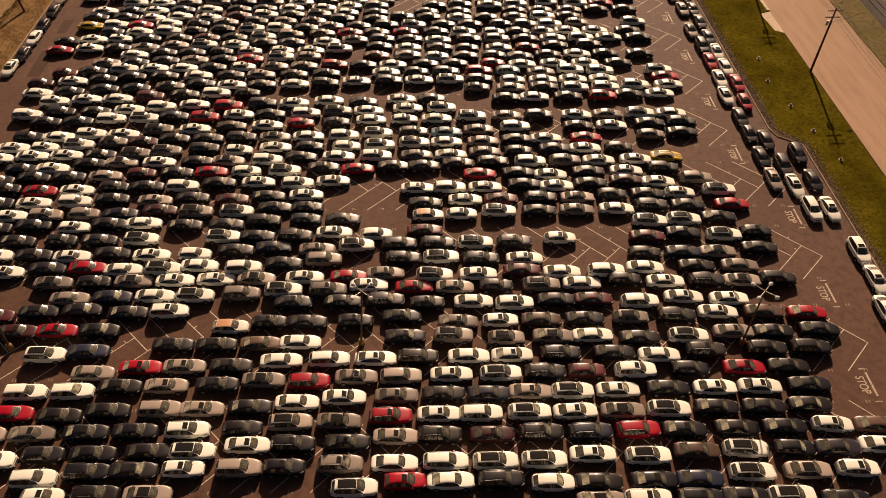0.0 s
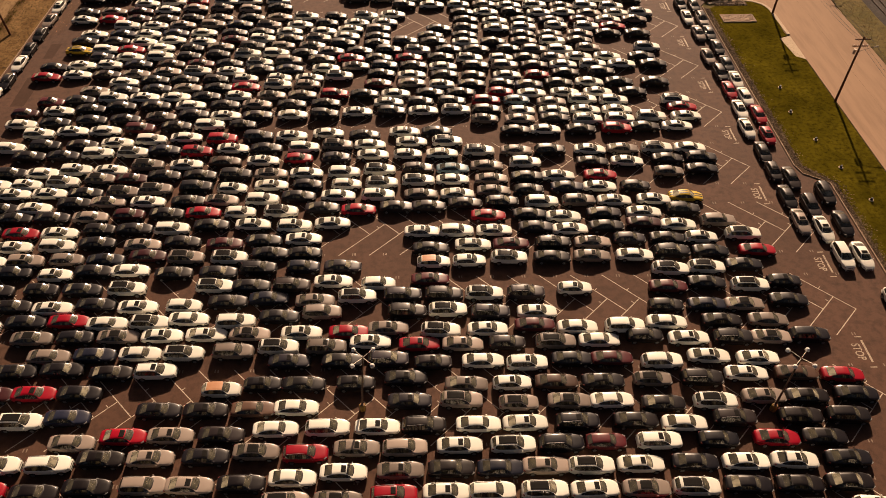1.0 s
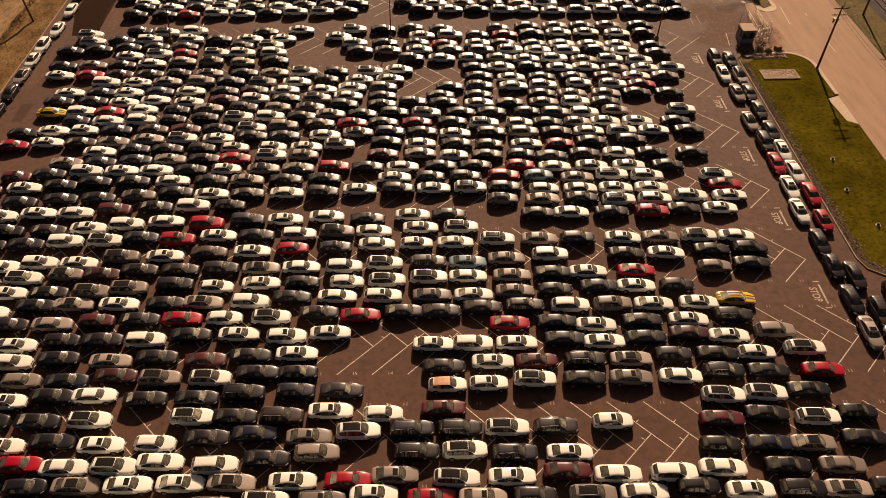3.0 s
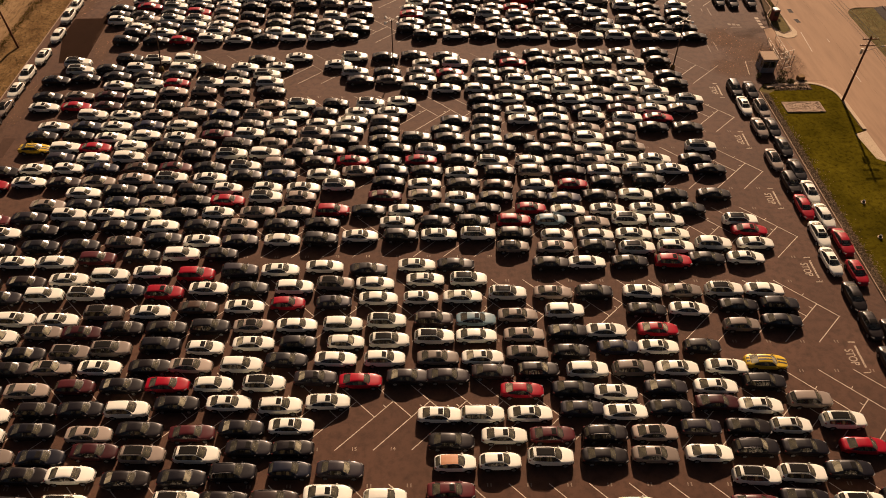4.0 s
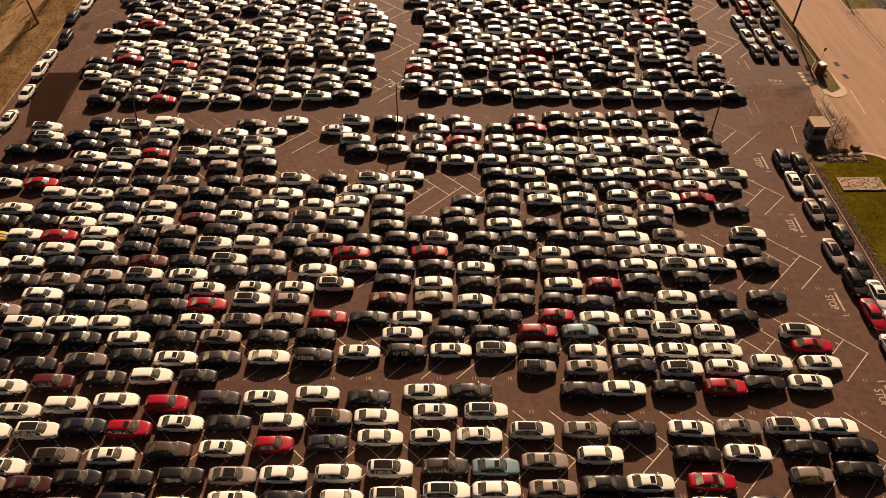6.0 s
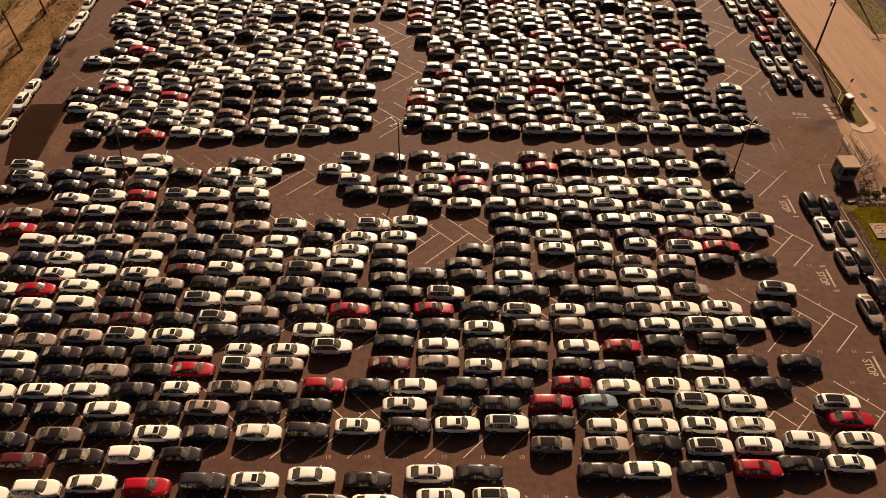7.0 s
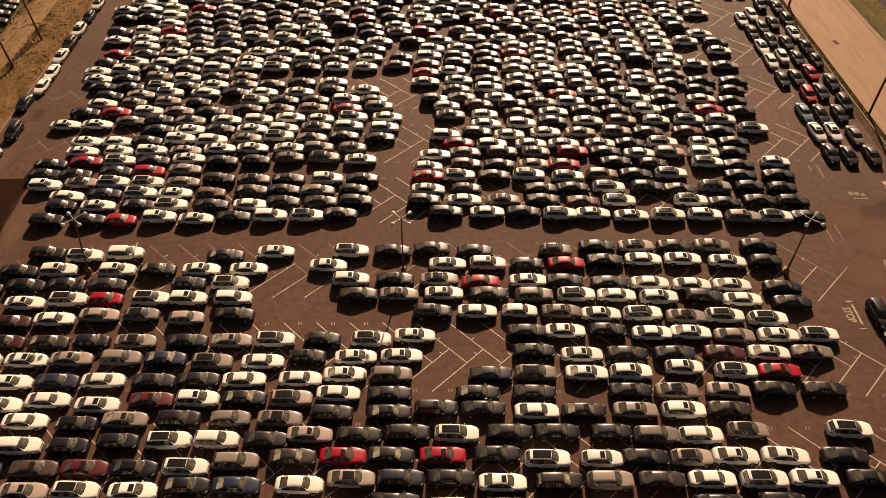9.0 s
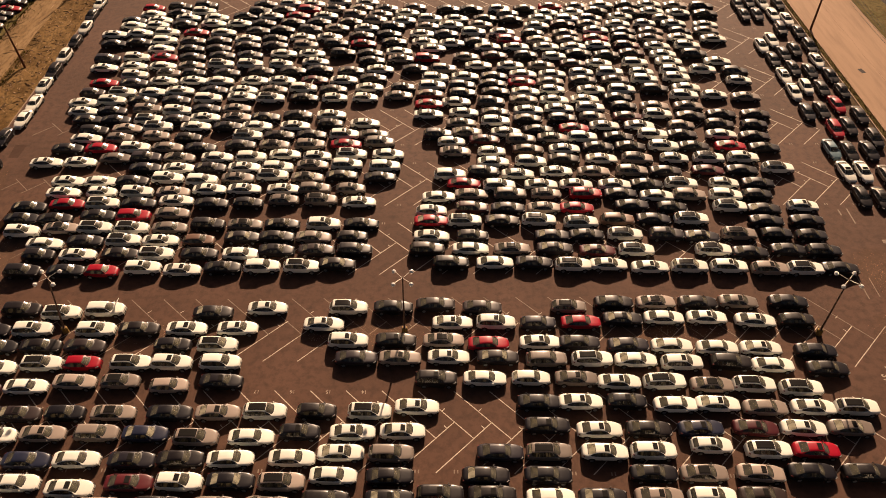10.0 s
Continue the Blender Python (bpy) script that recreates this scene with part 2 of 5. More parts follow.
def box(bm, x0, x1, y0, y1, z0, z1, mat=0, m=None):
    v = [Vector((x, y, z)) for x in (x0, x1) for y in (y0, y1) for z in (z0, z1)]
    v = [bm.verts.new(m @ p if m else p) for p in v]
    for f in ((0, 1, 3, 2), (4, 6, 7, 5), (0, 4, 5, 1), (2, 3, 7, 6), (0, 2, 6, 4), (1, 5, 7, 3)):
        bm.faces.new([v[i] for i in f]).material_index = mat


def tube(bm, a, b, ra, rb, seg=8, mat=0):
    """A tapered round bar from a to b, with closed ends."""
    a, b = Vector(a), Vector(b)
    q = (b - a).to_track_quat("Z", "Y").to_matrix()
    rings = []
    for c, r in ((a, ra), (b, rb)):
        rings.append([bm.verts.new(c + q @ Vector((r * math.cos(k * math.tau / seg), r * math.sin(k * math.tau / seg), 0))) for k in range(seg)])
    for k in range(seg):
        bm.faces.new((rings[0][k], rings[0][(k + 1) % seg], rings[1][(k + 1) % seg], rings[1][k])).material_index = mat
    bm.faces.new(rings[0][::-1]).material_index = mat
    bm.faces.new(rings[1]).material_index = mat


def sheet(bm, outline, z, mat=0):
    """A flat face with the given outline."""
    f = bm.faces.new([bm.verts.new((x, y, z)) for x, y in outline])
    f.material_index = mat


def slab(name, outline, z0, z1, mat, label, kind="structure", category=""):
    """A flat body with upright sides."""
    bm = bmesh.new()
    lo = [bm.verts.new((x, y, z0)) for x, y in outline]
    hi = [bm.verts.new((x, y, z1)) for x, y in outline]
    n = len(lo)
    bm.faces.new(hi)
    bm.faces.new(lo[::-1])
    for i in range(n):
        bm.faces.new((lo[i], lo[(i + 1) % n], hi[(i + 1) % n], hi[i]))
    return tagged(finish(name, bm, mat), label, category, kind=kind)


def arc(cx, cy, r, a0, a1, n=8):
    return [(cx + r * math.cos(radians(a0 + (a1 - a0) * i / n)), cy + r * math.sin(radians(a0 + (a1 - a0) * i / n))) for i in range(n + 1)]


# ---- ground, lot, road ----
bm = bmesh.new()
sheet(bm, [(-2500, -2500), (2500, -2500), (2500, 2500), (-2500, 2500)], -0.12)
tagged(finish("ground", bm, M_ROUGH_GRASS), "rough dry grass and earth round the parking lot", "ground", kind="structure")

KERB_W, KERB_E, KERB_E_NEAR, KERB_E_FAR, ROAD_W, ROAD_E = -73.0, 51.8, 55.5, 63.6, 64.8, 77.8
slab("pavement", [(KERB_W, -120), (KERB_E_NEAR, -120), (KERB_E_NEAR, 89.5), (KERB_E + 0.6, 91.5), (KERB_E, 93.5), (KERB_E, 142.5), (53.5, 144.5), (60.0, 145.2), (ROAD_W, 145.2), (ROAD_W, 161.0), (62.6, 161.0), (61.4, 163.5), (61.8, 168.0), (KERB_E_FAR, 171.0), (KERB_E_FAR, 420), (KERB_W, 420)], -0.11, 0.0, M_ASPHALT, "worn brown-grey asphalt of a huge parking lot", category="parking lot")
slab("road", [(ROAD_W, -150), (ROAD_E, -150), (ROAD_E, 450), (ROAD_W, 450)], -0.118, -0.002, M_ROAD, "pale worn road running beside the lot", category="road")
slab("apron", [(62.7, 129.8), (63.3, 123.6), (ROAD_W - 0.003, 122.6), (ROAD_W - 0.003, 130.6)], -0.1, 0.015, M_CONCRETE, "pale concrete apron at the road's edge", category="pavement")
slab("patch", [(-67.6, 153.6), (-63.2, 153.6), (-63.5, 169.9), (-63.4, 173.4), (-64.4, 173.4), (-64.9, 169.9), (-70.0, 169.9), (-70.1, 163.0)], -0.02, 0.004, M_NEW_ASPHALT, "freshly laid black asphalt patch in the lot", category="pavement")
# small patches, a darker brown than the asphalt round them
for x0, x1, y0, y1 in ((-70.0, -68.3, 184.6, 187.9), (-67.3, -65.5, 148.2, 150.4), (-68.4, -66.6, 126.6, 131.6), (-68.6, -66.2, 112.0, 120.5)):
    slab("patch", [(x0 + 0.2, y0), (x1, y0), (x1 + 0.1, y1), (x0, y1)], -0.02, 0.004, M_BROWN_PATCH, "small brown patch on the asphalt beside the parked cars", category="pavement")
slab("gutter", [(61.0, 163.5), (61.4, 168.2), (62.4, 171.2), (62.4, 400), (KERB_E_FAR - 0.01, 400), (KERB_E_FAR - 0.01, 171.0), (61.79, 168.0), (61.39, 163.5)], -0.02, 0.004, M_GRAVEL, "dark gritty gutter along the kerb", category="gutter")


def blotch(x, y, rx, ry, turn, mat, label):
    """A thin stain lying on the asphalt."""
    bm = bmesh.new()
    bm.faces.new([bm.verts.new((math.cos(i * math.tau / 24), math.sin(i * math.tau / 24), 0)) for i in range(24)])
    ob = tagged(finish("stain", bm, mat), label, "stain", kind="structure")
    blotch.level += 0.0004
    ob.matrix_world = pose(x, y, blotch.level, 0, 0, turn) @ Matrix.Diagonal((rx, ry, 1, 1))


blotch.level = 0.008
for x, y, rx, ry, turn, mat in ((54.5, 156.0, 7.0, 6.0, 20, M_DUST), (57.5, 152.5, 5.5, 5.0, 0, M_DUST), (50.5, 160.0, 5.0, 4.0, 40, M_DUST), (50.0, 149.5, 5.5, 4.0, 0, M_DUST), (56.0, 161.4, 3.8, 1.9, 20, M_OIL), (58.6, 162.6, 2.6, 1.4, 0, M_OIL), (-69.8, 176.0, 3.0, 8.0, 0, M_DUST), (-69.0, 142.0, 2.6, 9.0, 0, M_DUST), (-14.0, 150.0, 10.0, 3.0, 0, M_DUST), (20.0, 150.5, 12.0, 2.6, 0, M_DUST), (-40.0, 150.0, 11.0, 2.4, 0, M_DUST), (-61.6, 161.0, 2.6, 9.0, 6, M_DUST), (58.5, 150.5, 4.5, 7.0, 10, M_DUST)):
    blotch(x, y, rx, ry, turn, mat, "pale dust trodden over the asphalt" if mat is M_DUST else "dark tyre smear on the asphalt at the entrance")

slab("driveway", [(58.0, 141.0), (ROAD_W - 0.005, 130.7), (ROAD_W - 0.005, 145.2), (58.0, 145.2)], -0.1, 0.0, M_ROAD, "pale worn paving round the lawn's end", category="driveway")
slab("driveway", [(57.0, 145.25), (ROAD_W - 0.005, 145.25), (ROAD_W - 0.005, 160.9), (62.5, 160.9), (61.2, 163.4), (59.6, 163.0)], -0.02, 0.004, M_ROAD, "pale worn driveway between road and lot", category="driveway")

# the lawn between the lot and the road, with a rounded end at the entrance
lawn_edge = [(KERB_E + 1.3, 93.6), (KERB_E_NEAR + 1.0, 89.5), (KERB_E_NEAR + 1.0, -120), (ROAD_W - 0.25, -120), (ROAD_W - 0.25, 122.5), (63.2, 123.5), (62.6, 129.8), (64.2, 130.6)] + arc(60.2, 140.0, 4.1, 0, 90) + [(56.0, 143.3), (KERB_E + 1.3, 141.2)]
slab("lawn", lawn_edge, -0.1, 0.06, M_GRASS, "mown olive lawn strip beside the lot", category="grass")
slab("lawn", [(KERB_E_FAR + 0.2, 171.0), (62.2, 168.0), (61.8, 163.6), (62.8, 161.4), (64.4, 162.5), (64.6, 168.0), (ROAD_W - 0.2, 171.0), (ROAD_W - 0.2, 420), (KERB_E_FAR + 0.2, 420)], -0.1, 0.06, M_ROUGH_GRASS, "narrow strip of rough grass between kerb and road", category="grass")
slab("apron", [(61.2, 160.6), (62.6, 159.5), (64.0, 159.7), (65.0, 160.6), (65.4, 161.9), (65.1, 164.5), (64.85, 168.0), (64.78, 168.0), (64.5, 162.2), (62.6, 160.9), (61.5, 163.2)], -0.1, 0.07, M_CONCRETE, "pale concrete nose of the entrance island", category="pavement")
slab("gravel_strip", [(KERB_E + 0.2, 93.4), (KERB_E + 1.3, 93.6), (KERB_E + 1.3, 141.2), (KERB_E + 0.2, 142.0)], -0.1, 0.05, M_GRAVEL, "dark pebble strip along the kerb", category="gravel")
slab("gravel_strip", [(KERB_E_NEAR + 1.0, 89.5), (KERB_E + 1.3, 93.6), (KERB_E + 0.2, 93.4), (KERB_E + 0.8, 91.7), (KERB_E_NEAR + 0.2, 89.5)], -0.1, 0.05, M_GRAVEL, "dark pebble strip where the kerb bends", category="gravel")
slab("gravel_strip", [(KERB_E_NEAR + 0.2, -120), (KERB_E_NEAR + 1.0, -120), (KERB_E_NEAR + 1.0, 89.5), (KERB_E_NEAR + 0.2, 89.3)], -0.1, 0.05, M_GRAVEL, "dark pebble strip along the kerb", category="gravel")


def kerb(name, pts, width, height, mat, label):
    """A kerb that follows pts, with a bevelled top."""
    bm = bmesh.new()
    rings = []
    for i, (x, y) in enumerate(pts):
        a, b = Vector(pts[max(i - 1, 0)]), Vector(pts[min(i + 1, len(pts) - 1)])
        d = (b - a).normalized()
        n = Vector((-d.y, d.x))
        ring = []
        for s, z in ((-0.5, -0.1), (-0.5, height - 0.03), (-0.35, height), (0.35, height), (0.5, height - 0.03), (0.5, -0.1)):
            ring.append(bm.verts.new((x + n.x * s * width, y + n.y * s * width, z)))
        rings.append(ring)
    for a, b in zip(rings, rings[1:]):
        for k in range(5):
            bm.faces.new((a[k], a[k + 1], b[k + 1], b[k]))
    bm.faces.new(rings[0])
    bm.faces.new(rings[-1][::-1])
    return tagged(finish(name, bm, mat), label, "kerb", kind="structure")


kerb("kerb", [(KERB_E_NEAR + 0.1, -120), (KERB_E_NEAR + 0.1, 89.4), (KERB_E + 0.7, 91.6), (KERB_E + 0.1, 93.5), (KERB_E + 0.1, 142.0)], 0.16, 0.15, M_STONE, "pale concrete kerb on the road side of the lot")
kerb("kerb", [(ROAD_W - 0.12, 131.0)] + [(x + 0.05, y) for x, y in arc(60.2, 140.0, 4.35, 0, 90)] + [(56.0, 143.9), (53.4, 143.3)], 0.62, 0.15, M_CONCRETE, "pale rounded concrete kerb at the entrance")
kerb("kerb", [(KERB_E_FAR + 0.1, 420), (KERB_E_FAR + 0.1, 171.0), (61.9, 168.2), (61.5, 163.5), (62.6, 161.1), (64.5, 162.2), (64.75, 168.0), (64.7, 172.0)], 0.2, 0.15, M_STONE, "pale concrete kerb round the grass island")
kerb("kerb", [(KERB_W - 0.1, -120), (KERB_W - 0.1, 420)], 0.14, 0.16, M_STONE, "pale concrete kerb below the dry bank")


def uneven(name, x0, x1, y0, y1, nx, ny, height, mat, label, category):
    """A strip of uneven ground; height(x, y) gives its level."""
    bm = bmesh.new()
    rows = [[bm.verts.new((x0 + (x1 - x0) * i / nx, y0 + (y1 - y0) * j / ny, height(x0 + (x1 - x0) * i / nx, y0 + (y1 - y0) * j / ny))) for i in range(nx + 1)] for j in range(ny + 1)]
    for a, b in zip(rows, rows[1:]):
        for i in range(nx):
            bm.faces.new((a[i], a[i + 1], b[i + 1], b[i]))
    return tagged(finish(name, bm, mat, smooth=True), label, category, kind="structure")


def bank(x, y):
    s = KERB_W - 0.2 - x
    rise = 0.12 + 0.9 * min(s / 5.0, 1.0) if s > 0.05 else -0.1
    return rise + 0.35 * noise.noise((x * 0.35, y * 0.35, 0)) * min(s / 2, 1)


uneven("bank", -79.4, KERB_W - 0.2, 60, 330, 10, 220, bank, M_DIRT, "dry brown earth bank above the kerb", "bank")
uneven("dirt_track", -85.5, -79.4, 60, 330, 6, 160, lambda x, y: 0.95 + 0.12 * noise.noise((x * 0.5, y * 0.5, 3)) - 0.2 * (x < -85), M_TRACK, "pale trodden dirt track on the bank", "track")
uneven("verge", -300.0, -85.5, -100, 420, 40, 120, lambda x, y: 0.7 + 0.4 * noise.noise((x * 0.1, y * 0.1, 5)), M_ROUGH_GRASS, "rough verge beyond the dirt track", "ground")
# across the road: two stretches of verge and rail bed with a side road between them
SIDE_S, SIDE_N = 171.0, 190.5
for ya, yb in ((-120, SIDE_S), (SIDE_N, 430)):
    uneven("rail_bed", 83.8, 88.4, ya, yb, 4, 80, lambda x, y: 0.25 - 0.3 * (abs(x - 86.1) > 2.0) + 0.06 * noise.noise((x, y, 9)), M_BALLAST, "dark ballast bed beyond the road", "railway")
    uneven("verge", 78.0, 83.8, ya, yb, 4, 100, lambda x, y: -0.04 + 0.12 * noise.noise((x * 0.4, y * 0.4, 7)), M_ROUGH_GRASS, "rough grass verge across the road", "grass")
    for rx in (85.4, 86.8):
        bm = bmesh.new()
        box(bm, rx - 0.04, rx + 0.04, ya, yb, 0.25, 0.42)
        tagged(finish("rail", bm, M_STEEL), "rusty steel rail on dark ballast", "rail", kind="structure")
corner = [(ROAD_E + 3.0 - 3.0 * math.sin(radians(a)), SIDE_S - 3.0 + 3.0 * math.cos(radians(a))) for a in range(0, 91, 15)]
slab("side_road", [(ROAD_E + 0.003, SIDE_S - 3.0), (ROAD_E + 0.003, SIDE_N)] + [(300, SIDE_N), (300, SIDE_S)] + corner[:-1], -0.118, 0.05, M_ROAD, "pale worn side road joining across from the lot", category="road")

# ---- painted markings ----
PITCH, MODULE = 3.94, 13.75


def skew(x, y):
    turn = (0.0 if x < 0 else 0.009) if y > 155 else 0.013 if x < 0 else 0.0255 if y > 88 else 0.018
    return x, y - turn * (x + 5)


def stripe(bm, a, b, w=0.105, z=0.006, mat=0):
    a, b = Vector(skew(*a)), Vector(skew(*b))
    d = (b - a).normalized() * 0.5 * w
    n = Vector((-d.y, d.x))
    quad(bm, [(*(p + s), z) for p, s in ((a - d, n), (a - d, -n), (b + d, -n), (b + d, n))], mat)


NUMBERS = {(2, -1, -1): "15", (2, -1, 0): "14", (4, -1, -2): "15", (4, -1, -1): "14", (4, -1, 2): "11", (4, -1, 3): "10", (6, 1, -5): "17", (6, 1, -4): "16", (6, 1, -3): "15", (6, 1, -2): "14"}  # the only bay numbers that can still be read


def bay_module(k, yc, last, shift=0.0):
    """A herringbone block of slanted bays: both sets of lines interlock along the middle."""
    bm = bmesh.new()
    read = []
    for n in range(-16 if k in (9, 10) else -14, last + 2):
        pitch = 3.91 if 2 < k < 8 else 3.964 if k > 7 and n > 0 else PITCH
        x = -4.5 + shift + pitch * n
        top = 1.0 if n <= last or k == 7 else -1.0
        foot = 1.6 if n < -12 else 4.85  # at the western end only the heads of the lines are left
        stripe(bm, (x - foot, yc - foot), (x + top, yc + top), mat=1 if n < -12 else 0)
        if n <= last:
            x2 = x + 1.95
            stripe(bm, (x2 - foot, yc + foot), (x2 + 1.0, yc - 1.0), mat=1 if k == 7 or n < -12 else 0)
        if -13 < n <= last:
            # short cross ticks at the head of each bay
            stripe(bm, (x2 - 2.3, yc + 2.3), (x2 - 2.0, yc + 2.6), 0.09)
            stripe(bm, (x + 0.2, yc + 0.2), (x - 0.1, yc + 0.5), 0.09)
        # worn bay numbers, too faint to read
        for s, xx in ((-1, x - 2.9), (1, x - 2.9 + 1.95)):
            if (k, s, n) in NUMBERS:
                read.append((NUMBERS[k, s, n], 0 if s < 0 else 180, *skew(xx, yc + s * 4.75)))
                continue
            if k == 7 or k + s == 7 or n < -12:
                continue  # worn away along the wide aisle and at the western end
            for dx in (-0.22, 0.12):
                px, py = skew(xx + dx, yc + s * 4.75)
                quad(bm, [(px, py - 0.2, 0.006), (px + 0.13, py - 0.2, 0.006), (px + 0.13, py + 0.2, 0.006), (px, py + 0.2, 0.006)], 1)
    ob = finish("bay_lines", bm, (M_LINE, M_FAINT))
    for word, turn, px, py in read:
        cu = bpy.data.curves.new("bay_number", "FONT")
        cu.body, cu.size, cu.align_x, cu.align_y = word, 0.62, "CENTER", "CENTER"
        cu.materials.append(M_WORN)
        txt = new("bay_number", cu)
        txt.matrix_world = pose(px, py, 0.007, 0, 0, turn)
        txt.parent = ob
    return tagged(ob, "worn cream painted lines of slanted parking bays", "road marking", "bay line blocks", "structure")


for k in range(-1, 14):
    yc = 54.5 + MODULE * k - {0: 0.15, 2: 0.22, 9: 0.4}.get(k, 0.0)
    bay_module(k, yc, 13 if k < 3 else 10 if k == 8 else 14 if k > 7 else 12, {0: -0.45, 1: -0.25}.get(k, 0.75 if k > 7 else 0.0))
    if k < 7:
        y = 54.5 + MODULE * k + (5.95 if k < 0 else 5.5)
        dx = {-1: 1.85, 0: 2.7, 1: 3.7}.get(k, 0.0) - 0.17
        bm = bmesh.new()
        quad(bm, [(45.35 + dx, y - 1.5, 0.006), (45.6 + dx, y - 1.5, 0.006), (45.6 + dx, y + 1.6, 0.006), (45.35 + dx, y + 1.6, 0.006)])
        for yy, h in ((y + 2.2, 0.35), (y - 2.1, 0.3)):
            quad(bm, [(44.9 + dx, yy - h / 2, 0.006), (45.7 + dx, yy - h / 2, 0.006), (45.7 + dx, yy, 0.006), (44.9 + dx, yy, 0.006)])
        line = tagged(finish("stop_line", bm, M_WORN), "cream stop line painted at the end of an aisle", "road marking", "stop lines", "structure")
        cu = bpy.data.curves.new("stop_lettering", "FONT")
        cu.body, cu.size, cu.align_x, cu.align_y = "STOP", 1.35, "CENTER", "CENTER"
        cu.offset = 0.022
        cu.materials.append(M_WORN)
        txt = new("stop_lettering", cu)
        txt.matrix_world = pose(44.47 + dx, y, 0.007, 0, 0, -90) @ Matrix.Diagonal((0.72, 1, 1, 1))
        txt.parent = line
bm = bmesh.new()
for y0, y1 in ((150.5, 154.5), (163.9, 165.1)):
    quad(bm, [(69.9, y0 - 6, 0.004), (70.05, y0 - 6, 0.004), (70.05, y1 - 6, 0.004), (69.9, y1 - 6, 0.004)])
quad(bm, [(65.45, 154.7, 0.004), (65.6, 154.7, 0.004), (66.18, 161.7, 0.004), (66.03, 161.7, 0.004)])
for x0, x1, y0, y1 in ((53.6, 55.7, 163.7, 163.95), (53.4, 54.0, 164.6, 165.3), (54.2, 54.8, 164.5, 165.2), (55.0, 55.6, 164.4, 165.0), (51.2, 51.4, 168.5, 171.6), (49.95, 50.15, 170.2, 171.4), (47.3, 47.45, 154.8, 160.9), (48.75, 48.87, 155.2, 158.4), (52.5, 54.4, 151.55, 151.68), (62.25, 62.37, 155.6, 158.4)):
    quad(bm, [(x0, y0, 0.016), (x1, y0, 0.016), (x1, y1, 0.016), (x0, y1, 0.016)], 2)
quad(bm, [(52.42, 151.6, 0.016), (52.56, 151.6, 0.016), (51.9, 147.2, 0.016), (51.76, 147.2, 0.016)], 1)
for i in range(4):
    y0 = 163.3 + 1.15 * i
    quad(bm, [(59.3, y0, 0.006), (60.0, y0 + 0.1, 0.006), (59.9, y0 + 0.85, 0.006), (59.2, y0 + 0.75, 0.006)], 1)
tagged(finish("road_marking", bm, (M_LINE, M_WORN, M_FAINT)), "short worn cream dashes painted at the lot's entrance", "road marking", kind="structure")


# ---- cars ----
STYLES = {
    # length, half width, side view of the top (x forward, z up), cowl, roof front, roof rear, foot of the rear window, belt height
    "sedan": dict(w=0.905, top=[(2.40, 0.46), (2.37, 0.60), (2.26, 0.71), (2.05, 0.79), (1.66, 0.88), (1.16, 0.965), (0.80, 1.175), (0.44, 1.345), (0.16, 1.405), (-0.18, 1.428), (-0.60, 1.41), (-1.08, 1.34), (-1.48, 1.19), (-1.86, 1.05), (-2.12, 1.02), (-2.30, 0.95), (-2.38, 0.80), (-2.40, 0.58)], cowl=1.16, front=0.44, rear=-1.08, foot=-1.86, belt=(0.86, 0.97), pillars=((-0.20, -0.29),), side=(0.88, -1.58), axles=(1.45, -1.42)),
    "suv": dict(w=0.935, top=[(2.34, 0.52), (2.31, 0.76), (2.20, 0.90), (1.98, 0.97), (1.60, 1.03), (1.14, 1.085), (0.74, 1.36), (0.34, 1.565), (0.06, 1.625), (-0.35, 1.65), (-1.10, 1.635), (-1.65, 1.58), (-1.86, 1.52), (-2.06, 1.29), (-2.20, 1.09), (-2.29, 0.98), (-2.33, 0.82), (-2.34, 0.60)], cowl=1.14, front=0.34, rear=-1.86, foot=-2.20, belt=(0.98, 1.06), pillars=((-0.20, -0.29), (-1.20, -1.32)), side=(0.88, -1.92), axles=(1.42, -1.36)),
    "hatchback": dict(w=0.885, top=[(2.14, 0.48), (2.11, 0.66), (2.00, 0.79), (1.80, 0.87), (1.46, 0.94), (1.04, 1.00), (0.67, 1.245), (0.30, 1.435), (0.03, 1.478), (-0.35, 1.49), (-0.95, 1.455), (-1.30, 1.40), (-1.56, 1.33), (-1.82, 1.15), (-2.00, 1.01), (-2.09, 0.90), (-2.13, 0.76), (-2.14, 0.58)], cowl=1.04, front=0.30, rear=-1.56, foot=-2.00, belt=(0.90, 1.00), pillars=((-0.18, -0.27),), side=(0.80, -1.66), axles=(1.32, -1.30)),
}


def along(pts, x):
    for (x0, z0), (x1, z1) in zip(pts, pts[1:]):
        if x <= x0 and x >= x1:
            return z0 + (z1 - z0) * (x0 - x) / (x0 - x1)
    return pts[-1][1]


